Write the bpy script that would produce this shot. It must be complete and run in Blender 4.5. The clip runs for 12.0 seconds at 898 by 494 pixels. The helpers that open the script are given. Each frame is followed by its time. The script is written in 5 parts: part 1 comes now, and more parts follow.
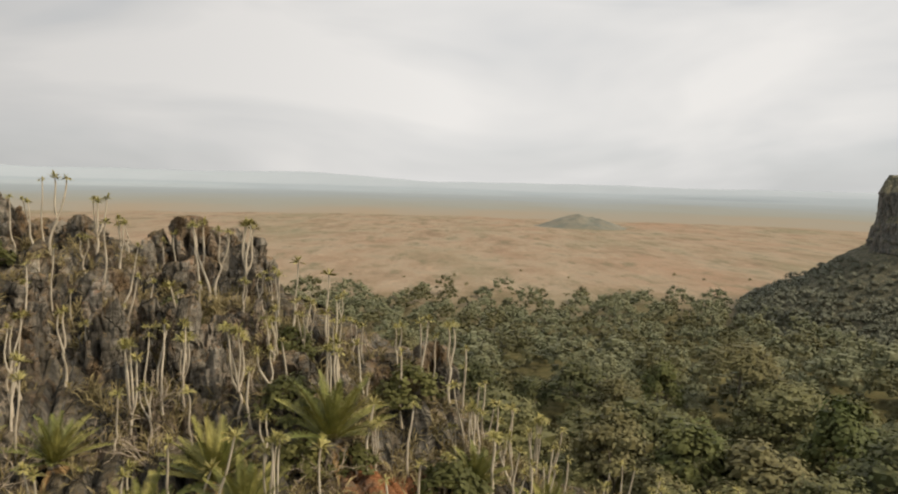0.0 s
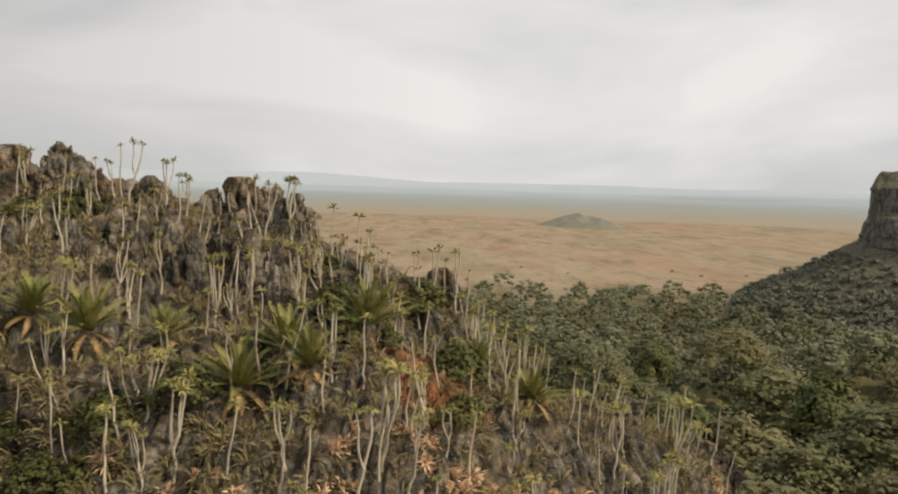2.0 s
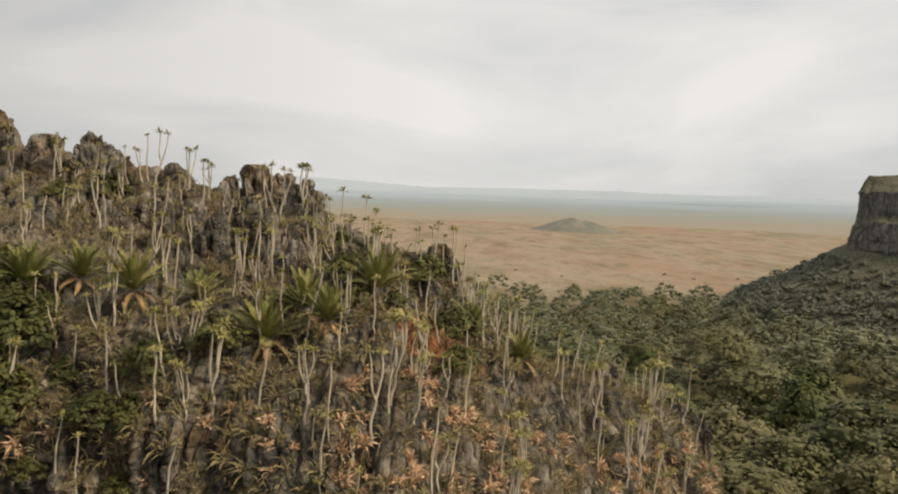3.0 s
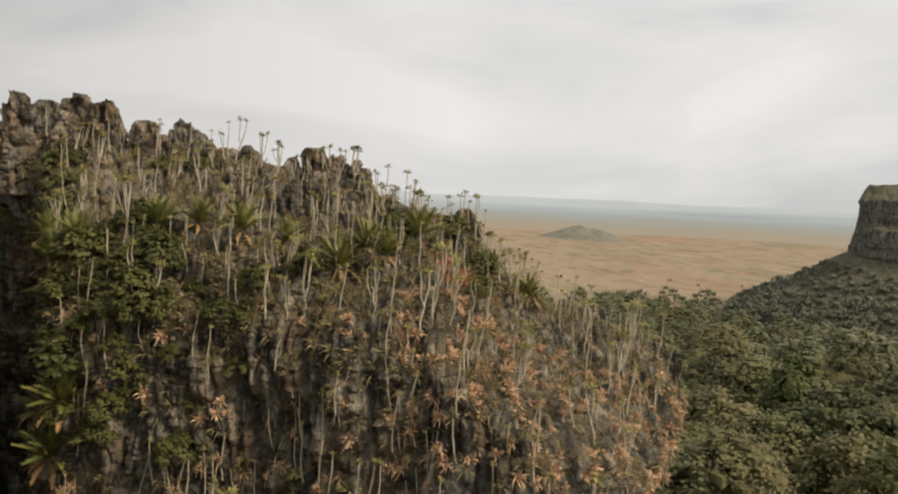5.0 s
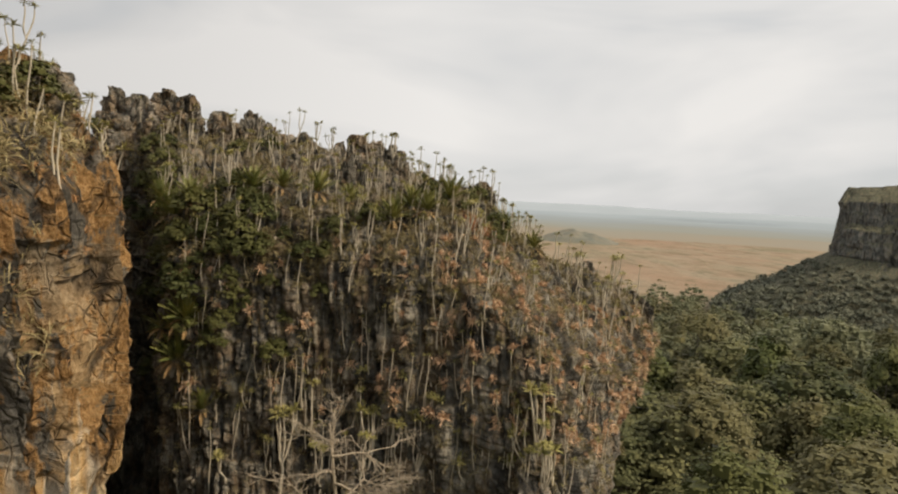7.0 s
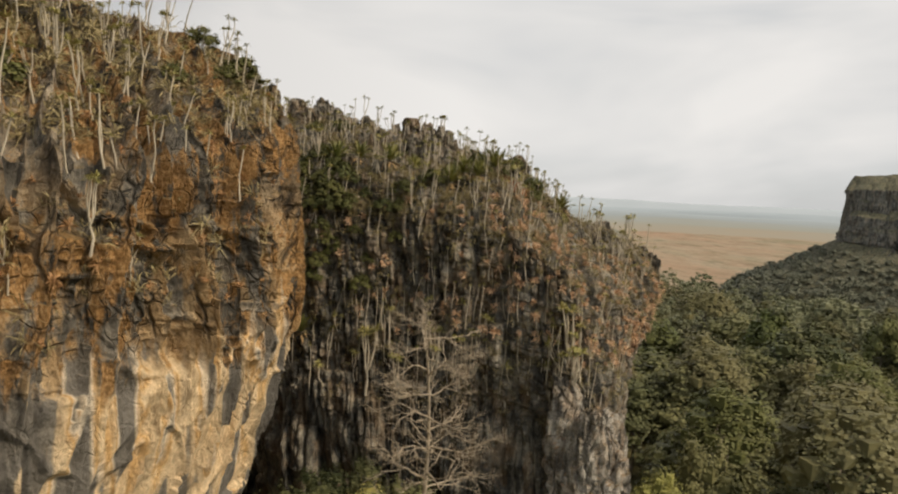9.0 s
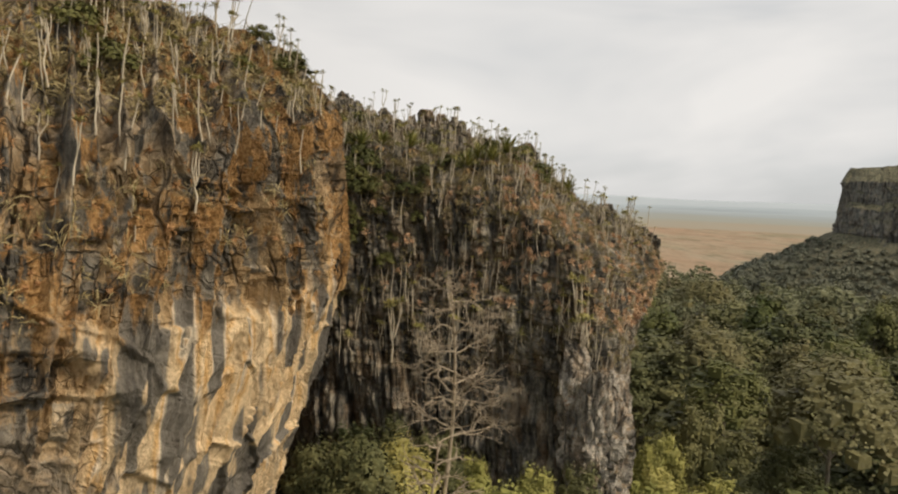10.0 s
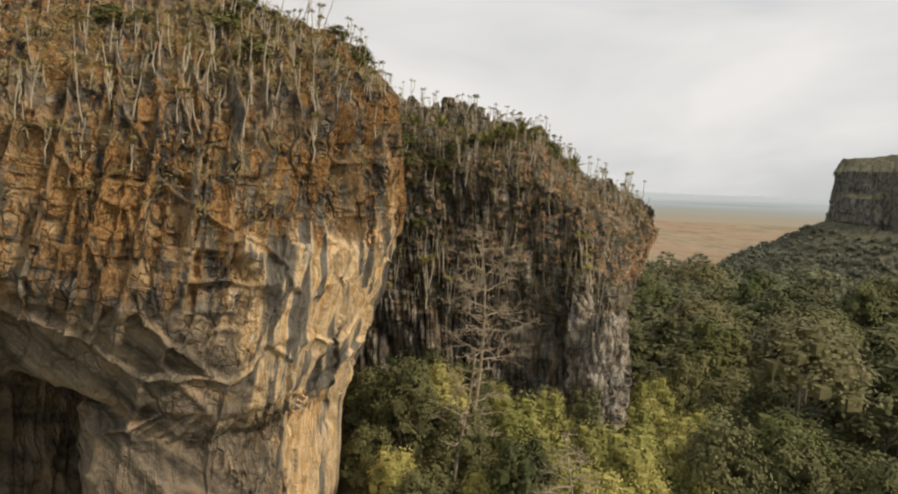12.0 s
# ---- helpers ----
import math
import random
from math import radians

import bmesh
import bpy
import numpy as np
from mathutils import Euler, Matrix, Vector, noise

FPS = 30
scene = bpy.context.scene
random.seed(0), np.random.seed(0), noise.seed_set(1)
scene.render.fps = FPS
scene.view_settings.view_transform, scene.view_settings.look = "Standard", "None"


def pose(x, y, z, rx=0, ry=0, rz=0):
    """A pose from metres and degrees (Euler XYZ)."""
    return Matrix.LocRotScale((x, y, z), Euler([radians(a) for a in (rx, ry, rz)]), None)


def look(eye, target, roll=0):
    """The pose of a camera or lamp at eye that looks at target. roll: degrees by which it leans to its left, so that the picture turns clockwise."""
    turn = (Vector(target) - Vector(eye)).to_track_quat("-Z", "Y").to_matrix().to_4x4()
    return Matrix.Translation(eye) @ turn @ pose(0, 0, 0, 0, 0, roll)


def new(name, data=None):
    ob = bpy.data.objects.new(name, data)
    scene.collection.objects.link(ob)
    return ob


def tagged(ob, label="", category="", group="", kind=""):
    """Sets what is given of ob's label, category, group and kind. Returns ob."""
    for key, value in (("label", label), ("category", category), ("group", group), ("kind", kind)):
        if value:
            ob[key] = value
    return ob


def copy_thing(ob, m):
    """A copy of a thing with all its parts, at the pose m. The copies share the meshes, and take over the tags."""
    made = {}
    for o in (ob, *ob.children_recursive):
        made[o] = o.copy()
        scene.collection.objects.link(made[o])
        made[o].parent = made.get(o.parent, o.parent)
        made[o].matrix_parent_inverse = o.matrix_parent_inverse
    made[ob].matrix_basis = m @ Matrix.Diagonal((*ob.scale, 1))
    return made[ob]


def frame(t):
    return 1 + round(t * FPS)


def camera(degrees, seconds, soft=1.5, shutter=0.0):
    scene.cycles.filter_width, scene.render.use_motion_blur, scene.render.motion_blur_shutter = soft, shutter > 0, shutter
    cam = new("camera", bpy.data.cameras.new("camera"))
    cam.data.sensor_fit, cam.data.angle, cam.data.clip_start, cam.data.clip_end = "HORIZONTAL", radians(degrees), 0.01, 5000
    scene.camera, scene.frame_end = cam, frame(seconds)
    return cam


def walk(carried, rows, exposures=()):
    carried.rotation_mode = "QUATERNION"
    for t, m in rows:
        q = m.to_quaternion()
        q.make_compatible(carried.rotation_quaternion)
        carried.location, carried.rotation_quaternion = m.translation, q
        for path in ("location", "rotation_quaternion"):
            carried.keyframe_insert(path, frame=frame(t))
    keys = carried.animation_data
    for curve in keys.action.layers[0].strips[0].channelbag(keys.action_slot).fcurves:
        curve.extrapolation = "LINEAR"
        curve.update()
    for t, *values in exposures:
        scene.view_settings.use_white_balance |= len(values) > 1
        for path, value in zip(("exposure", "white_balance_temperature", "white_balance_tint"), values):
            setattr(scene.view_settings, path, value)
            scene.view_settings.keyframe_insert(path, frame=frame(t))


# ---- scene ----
cam = camera(64.0, 12.0, soft=2.1)
PATH = [
    (0, (-0.398, 0.398, 59.637), (-0.372, 2.391, 59.466), 1.5),
    (0.5, (-0.471, -1.089, 59.245), (-0.451, 0.904, 59.072), 1.4),
    (1, (-0.541, -2.676, 58.803), (-0.528, -0.684, 58.629), 1.4),
    (1.5, (-0.595, -4.204, 58.417), (-0.581, -2.211, 58.243), 1.5),
    (2, (-0.649, -5.775, 57.95), (-0.625, -3.782, 57.781), 1.5),
    (2.5, (-0.707, -7.367, 57.487), (-0.674, -5.374, 57.326), 1.5),
    (3, (-0.811, -9.157, 57.036), (-0.773, -7.164, 56.881), 1.7),
    (5, (-1.769, -17.868, 55.234), (-1.753, -15.873, 55.099), 2.5),
    (5.5, (-2.14, -20.358, 54.744), (-2.121, -18.362, 54.612), 2.6),
    (6, (-2.628, -23.146, 54.205), (-2.6, -21.151, 54.078), 2.8),
    (6.5, (-3.142, -25.822, 53.664), (-3.106, -23.826, 53.541), 2.9),
    (7, (-3.778, -28.72, 53.058), (-3.741, -26.725, 52.936), 2.9),
    (9, (-6.513, -39.867, 50.833), (-6.506, -37.872, 50.693), 2.8),
    (9.5, (-7.191, -42.053, 50.236), (-7.182, -40.058, 50.093), 2.6),
    (10, (-7.896, -44.675, 49.563), (-7.887, -42.68, 49.418), 2.3),
    (10.5, (-8.552, -47.43, 48.919), (-8.546, -45.436, 48.773), 2.2),
    (11, (-9.165, -50.081, 48.344), (-9.159, -48.087, 48.194), 2.2),
    (11.5, (-9.657, -52.517, 47.871), (-9.649, -50.523, 47.718), 2.2),
    (12, (-10.141, -55.13, 47.4), (-10.132, -53.136, 47.242), 2.2),
]
walk(cam, [(t, look(eye, target, roll)) for t, eye, target, roll in PATH])

# ---- world and sun: a pale overcast sky, a soft sun from the right ----
SUN_AZ, SUN_EL = radians(112), radians(42)  # clockwise from +y, above the horizon
world = bpy.data.worlds.new("world")
scene.world = world
world.use_nodes = True
wn, wl = world.node_tree.nodes, world.node_tree.links
wn.clear()
w_out = wn.new("ShaderNodeOutputWorld")
w_sky = wn.new("ShaderNodeTexSky")
w_sky.sky_type, w_sky.sun_disc = "NISHITA", False
w_sky.sun_elevation, w_sky.sun_rotation = SUN_EL, SUN_AZ
w_clear = wn.new("ShaderNodeBackground")
w_clear.inputs[1].default_value = 0.1
wl.new(w_sky.outputs[0], w_clear.inputs[0])
w_tc = wn.new("ShaderNodeTexCoord")
w_map = wn.new("ShaderNodeMapping")
w_map.inputs["Scale"].default_value = (1.4, 1.4, 5.0)
wl.new(w_tc.outputs["Generated"], w_map.inputs[0])
w_noise = wn.new("ShaderNodeTexNoise")
w_noise.inputs["Scale"].default_value, w_noise.inputs["Detail"].default_value = 1.3, 4.0
w_noise.inputs["Distortion"].default_value = 0.5
wl.new(w_map.outputs[0], w_noise.inputs["Vector"])
w_ramp = wn.new("ShaderNodeValToRGB")
w_ramp.color_ramp.elements[0].position, w_ramp.color_ramp.elements[0].color = 0.34, (0.60, 0.605, 0.605, 1)
w_ramp.color_ramp.elements[1].position, w_ramp.color_ramp.elements[1].color = 0.64, (0.83, 0.805, 0.775, 1)
wl.new(w_noise.outputs[0], w_ramp.inputs[0])
w_cloud = wn.new("ShaderNodeBackground")
w_xyz = wn.new("ShaderNodeSeparateXYZ")
wl.new(w_tc.outputs["Generated"], w_xyz.inputs[0])
w_side = wn.new("ShaderNodeMapRange")  # thicker cloud away from the sun
for k_in, value in enumerate((-0.55, 0.0, 0.80, 1.03)):
    w_side.inputs[k_in + 1].default_value = value
wl.new(w_xyz.outputs[0], w_side.inputs[0])
w_tone = wn.new("ShaderNodeVectorMath")
w_tone.operation = "SCALE"
wl.new(w_ramp.outputs[0], w_tone.inputs[0])
wl.new(w_side.outputs[0], w_tone.inputs["Scale"])
wl.new(w_tone.outputs[0], w_cloud.inputs[0])
w_cover = wn.new("ShaderNodeMapRange")
w_cover.inputs[1].default_value, w_cover.inputs[2].default_value = 0.25, 0.5
w_cover.inputs[3].default_value, w_cover.inputs[4].default_value = 0.82, 0.98
wl.new(w_noise.outputs[0], w_cover.inputs[0])
w_mix = wn.new("ShaderNodeMixShader")
wl.new(w_cover.outputs[0], w_mix.inputs[0])
wl.new(w_clear.outputs[0], w_mix.inputs[1])
wl.new(w_cloud.outputs[0], w_mix.inputs[2])
wl.new(w_mix.outputs[0], w_out.inputs[0])
sun_data = bpy.data.lights.new("sun", "SUN")
sun_data.energy, sun_data.angle, sun_data.color = 3.5, radians(10), (1.0, 0.835, 0.625)
sun = new("sun", sun_data)
sun_dir = Vector((math.sin(SUN_AZ) * math.cos(SUN_EL), math.cos(SUN_AZ) * math.cos(SUN_EL), math.sin(SUN_EL)))
sun.matrix_world = look(sun_dir * 300, (0, 0, 0))
scene.view_settings.exposure = 0.0


# ---- arithmetic: value noise and cells on arrays of points ----
def hashed(i, seed):
    """Random numbers from 0 to 1 for whole-number points (n, 3)."""
    i = i.astype(np.int64)
    h = (i[..., 0] * 374761393 + i[..., 1] * 668265263 + i[..., 2] * 2147483647 + seed * 974711) & 0xFFFFFFFF
    h = ((h ^ (h >> 13)) * 1274126177) & 0xFFFFFFFF
    h = ((h ^ (h >> 16)) * 2246822519) & 0xFFFFFFFF
    return ((h ^ (h >> 15)) & 0xFFFFFF) / 16777216.0


def vnoise(p, seed):
    """Smooth noise from -1 to 1."""
    i = np.floor(p)
    f = p - i
    f = f * f * (3 - 2 * f)
    total = 0
    for a in (0, 1):
        for b in (0, 1):
            for c in (0, 1):
                w = (f[..., 0] if a else 1 - f[..., 0]) * (f[..., 1] if b else 1 - f[..., 1]) * (f[..., 2] if c else 1 - f[..., 2])
                total = total + w * hashed(i + np.array((a, b, c)), seed)
    return total * 2 - 1


def fbm(p, octaves, seed):
    total, amp = 0, 0.55
    for k in range(octaves):
        total = total + amp * vnoise(p * 2.03**k + 17.3 * k, seed + k)
        amp *= 0.5
    return total


def cell_value(p, seed):
    """Per point: the random value of the nearest cell, and how far the next cell is behind it."""
    i = np.floor(p)
    best, second = np.full(p.shape[:-1], 9.0), np.full(p.shape[:-1], 9.0)
    value = np.zeros(p.shape[:-1])
    for a in (-1, 0, 1):
        for b in (-1, 0, 1):
            for c in (-1, 0, 1):
                j = i + np.array((a, b, c))
                centre = j + np.stack([hashed(j, seed + k) for k in (1, 2, 3)], -1)
                d = np.linalg.norm(p - centre, axis=-1)
                nearer = d < best
                second = np.where(nearer, best, np.minimum(second, d))
                value = np.where(nearer, hashed(j, seed + 4), value)
                best = np.where(nearer, d, best)
    return value, second - best


# ---- mesh helpers ----
def raw_mesh(name, verts, faces, material, smooth=False):
    """A mesh from arrays: verts (n, 3), faces (m, k)."""
    verts, faces = np.asarray(verts, np.float32), np.asarray(faces, np.int32)
    me = bpy.data.meshes.new(name)
    m, k = faces.shape
    me.vertices.add(len(verts))
    me.vertices.foreach_set("co", verts.ravel())
    me.loops.add(m * k)
    me.loops.foreach_set("vertex_index", faces.ravel())
    me.polygons.add(m)
    me.polygons.foreach_set("loop_start", np.arange(0, m * k, k, dtype=np.int32))
    me.polygons.foreach_set("use_smooth", np.full(m, smooth))
    me.update(calc_edges=True)
    me.validate()
    me.materials.append(material)
    return me


def joined(pieces):
    """One (verts, faces) from many."""
    vs, fs, n = [], [], 0
    for v, f in pieces:
        vs.append(v)
        fs.append(np.asarray(f) + n)
        n += len(v)
    return np.concatenate(vs), np.concatenate(fs)


def tube(points, radii, sides=6):
    """A tapered tube along points."""
    pts, radii = np.asarray(points, float), np.asarray(radii, float)
    n = len(pts)
    along = np.gradient(pts, axis=0)
    along /= np.linalg.norm(along, axis=1)[:, None] + 1e-9
    ref = np.where(np.abs(along[:, 2:3]) > 0.95, np.array([[1.0, 0, 0]]), np.array([[0, 0, 1.0]]))
    a = np.cross(along, ref)
    a /= np.linalg.norm(a, axis=1)[:, None] + 1e-9
    b = np.cross(along, a)
    ang = np.linspace(0, 2 * np.pi, sides, endpoint=False)
    ring = a[:, None] * np.cos(ang)[None, :, None] + b[:, None] * np.sin(ang)[None, :, None]
    v = (pts[:, None] + ring * radii[:, None, None]).reshape(-1, 3)
    i, j = np.meshgrid(np.arange(n - 1), np.arange(sides), indexing="ij")
    k = (j + 1) % sides
    f = np.stack([i * sides + j, i * sides + k, (i + 1) * sides + k, (i + 1) * sides + j], -1).reshape(-1, 4)
    return v, f


def leaves(centres, normals, size, rng, long=1.8):
    """A pointed four-cornered leaf at each centre."""
    n = len(centres)
    normals = normals / (np.linalg.norm(normals, axis=1)[:, None] + 1e-9)
    a = np.cross(normals, rng.normal(size=(n, 3)))
    a /= np.linalg.norm(a, axis=1)[:, None] + 1e-9
    b = np.cross(normals, a)
    s = size * rng.uniform(0.6, 1.3, (n, 1))
    v = np.stack([centres - a * s * long / 2, centres + b * s / 2 - normals * s * 0.12, centres + a * s * long / 2 - normals * s * 0.2, centres - b * s / 2 - normals * s * 0.12], 1)
    return v.reshape(-1, 3), np.arange(4 * n).reshape(-1, 4)


def part(name, data, parent, label="", m=None):
    """A mesh as one object under a thing or a part."""
    ob = new(name, data)
    ob.parent = parent
    if m is not None:
        ob.matrix_basis = m
    return tagged(ob, label)


def thing(name, label, category, group="", kind="", data=None, m=None):
    ob = new(name, data)
    if m is not None:
        ob.matrix_basis = m
    return tagged(ob, label, category, group, kind)


# ---- materials ----
def material(name):
    mat = bpy.data.materials.new(name)
    mat.use_nodes = True
    nt = mat.node_tree
    return mat, nt.nodes, nt.links, nt.nodes["Principled BSDF"]


def noise_node(nodes, links, vec, scale, detail=6.0, stretch=(1, 1, 1), rough=0.55):
    mp = nodes.new("ShaderNodeMapping")
    mp.inputs["Scale"].default_value = stretch
    links.new(vec, mp.inputs[0])
    n = nodes.new("ShaderNodeTexNoise")
    n.inputs["Scale"].default_value, n.inputs["Detail"].default_value, n.inputs["Roughness"].default_value = scale, detail, rough
    links.new(mp.outputs[0], n.inputs["Vector"])
    return n.outputs[0]


def ramp_node(nodes, links, value, *stops):
    r = nodes.new("ShaderNodeValToRGB")
    e = r.color_ramp.elements
    while len(e) < len(stops):
        e.new(0.5)
    for k, (pos, col) in enumerate(stops):
        e[k].position, e[k].color = pos, (*col, 1)
    links.new(value, r.inputs[0])
    return r.outputs[0]


def span_node(nodes, links, value, a, b, lo=0.0, hi=1.0):
    r = nodes.new("ShaderNodeMapRange")
    for k, x in enumerate((a, b, lo, hi)):
        r.inputs[k + 1].default_value = x
    links.new(value, r.inputs[0])
    return r.outputs[0]


def math_node(nodes, links, op, a, b=None):
    n = nodes.new("ShaderNodeMath")
    n.operation = op
    for k, x in enumerate((a, b)):
        if x is None:
            continue
        if isinstance(x, (int, float)):
            n.inputs[k].default_value = x
        else:
            links.new(x, n.inputs[k])
    return n.outputs[0]


def mix_node(nodes, links, fac, a, b, blend="MIX"):
    n = nodes.new("ShaderNodeMix")
    n.data_type, n.blend_type = "RGBA", blend
    for sock, x in ((n.inputs["Factor"], fac), (n.inputs[6], a), (n.inputs[7], b)):
        if isinstance(x, tuple):
            sock.default_value = (*x, 1)
        elif isinstance(x, (int, float)):
            sock.default_value = x
        else:
            links.new(x, sock)
    return n.outputs[2]


def bump_node(nodes, links, height, bsdf, strength, distance):
    n = nodes.new("ShaderNodeBump")
    n.inputs["Strength"].default_value, n.inputs["Distance"].default_value = strength, distance
    links.new(height, n.inputs["Height"])
    links.new(n.outputs[0], bsdf.inputs["Normal"])


def fractures(n, l, pos, scale, stretch):
    """1 along a net of thin uneven cracks, 0 elsewhere."""
    bent = n.new("ShaderNodeVectorMath")
    bent.operation = "MULTIPLY_ADD"
    wob = n.new("ShaderNodeTexNoise")
    wob.inputs["Scale"].default_value, wob.inputs["Detail"].default_value = 0.9, 4.0
    l.new(pos, wob.inputs["Vector"])
    l.new(wob.outputs["Color"], bent.inputs[0])
    bent.inputs[1].default_value = (0.8, 0.8, 0.5)
    l.new(pos, bent.inputs[2])
    mp = n.new("ShaderNodeMapping")
    mp.inputs["Scale"].default_value = stretch
    l.new(bent.outputs[0], mp.inputs[0])
    v = n.new("ShaderNodeTexVoronoi")
    v.feature = "DISTANCE_TO_EDGE"
    v.inputs["Scale"].default_value = scale
    l.new(mp.outputs[0], v.inputs["Vector"])
    here = span_node(n, l, noise_node(n, l, pos, 0.5, 4), 0.42, 0.56)
    return math_node(n, l, "MULTIPLY", span_node(n, l, v.outputs["Distance"], 0.015, 0.06, 1.0, 0.0), here)


def rock_finish(n, l, bsdf, col, fine, height):
    """The last grain on a rock colour, its gloss and its fine relief."""
    col = mix_node(n, l, 0.45, col, span_node(n, l, fine, 0.3, 0.7, 0.25, 1.1), "MULTIPLY")
    l.new(col, bsdf.inputs["Base Color"])
    bsdf.inputs["Roughness"].default_value = 0.92
    bsdf.inputs["Specular IOR Level"].default_value = 0.2
    bump_node(n, l, math_node(n, l, "ADD", math_node(n, l, "MULTIPLY", fine, 0.7), height), bsdf, 0.9, 0.25)


def rock_material(name, tones, ochre, soil=((0.13, 0.10, 0.05), (0.24, 0.17, 0.085), (0.36, 0.19, 0.095)), level=(0.45, 0.8), earth=(), blocks=False):
    """Weathered limestone: tones from dark to light, ochre stains, dark runs, soil on the level parts and bare earth round some places."""
    mat, n, l, bsdf = material(name)
    geo = n.new("ShaderNodeNewGeometry")
    pos = geo.outputs["Position"]
    mid = noise_node(n, l, pos, 1.1, 9, (1, 1, 0.55), 0.68)
    fine = noise_node(n, l, pos, 8.0, 6, (1, 1, 0.8), 0.7)
    col = ramp_node(n, l, mid, *zip((0.34, 0.45, 0.54, 0.68), tones))
    runs = span_node(n, l, noise_node(n, l, pos, 1.7, 6, (1, 1, 0.10), 0.6), 0.38, 0.52, 0.42, 1.0)
    col = mix_node(n, l, 1.0, col, runs, "MULTIPLY")
    own = n.new("ShaderNodeAttribute")
    own.attribute_name = "block_tone"
    col = mix_node(n, l, 0.8, col, span_node(n, l, own.outputs["Fac"], 0.2, 0.8, 0.6, 1.4), "MULTIPLY") if blocks else col
    beds = noise_node(n, l, pos, 1.0, 5, (0.22, 0.22, 3.2), 0.6)
    col = mix_node(n, l, 0.3, col, span_node(n, l, beds, 0.36, 0.45, 0.35, 1.0), "MULTIPLY")
    stain = math_node(n, l, "MULTIPLY", span_node(n, l, noise_node(n, l, pos, 0.7, 8, (1, 1, 0.45), 0.72), 0.49, 0.57), ochre)
    col = mix_node(n, l, stain, col, ramp_node(n, l, fine, (0.3, (0.27, 0.135, 0.045)), (0.7, (0.58, 0.355, 0.14))))
    nz = n.new("ShaderNodeSeparateXYZ")
    l.new(geo.outputs["Normal"], nz.inputs[0])
    cover = math_node(n, l, "MULTIPLY", span_node(n, l, nz.outputs[2], *level), span_node(n, l, fine, 0.35, 0.6, 0.3, 0.95))
    col = mix_node(n, l, cover, col, ramp_node(n, l, mid, *zip((0.38, 0.52, 0.66), soil)))
    for *centre, reach_out, strong in earth:
        away = n.new("ShaderNodeVectorMath")
        away.operation = "DISTANCE"
        l.new(pos, away.inputs[0])
        away.inputs[1].default_value = centre
        reach = math_node(n, l, "ADD", away.outputs["Value"], math_node(n, l, "MULTIPLY", math_node(n, l, "SUBTRACT", mid, 0.5), 5.0))
        col = mix_node(n, l, span_node(n, l, reach, reach_out, reach_out * 0.6, 0.0, strong), col, ramp_node(n, l, fine, (0.3, (0.27, 0.10, 0.04)), (0.7, (0.50, 0.23, 0.10))))
    crack = math_node(n, l, "MAXIMUM", fractures(n, l, pos, 0.62, (1, 1, 0.42)), math_node(n, l, "MULTIPLY", fractures(n, l, pos, 1.7, (1, 1, 0.8)), 0.7))
    col = mix_node(n, l, math_node(n, l, "MULTIPLY", crack, 0.55), col, (0.035, 0.032, 0.028))
    rock_finish(n, l, bsdf, col, fine, math_node(n, l, "ADD", math_node(n, l, "SUBTRACT", mid, crack), math_node(n, l, "MULTIPLY", beds, 0.9)))
    return mat


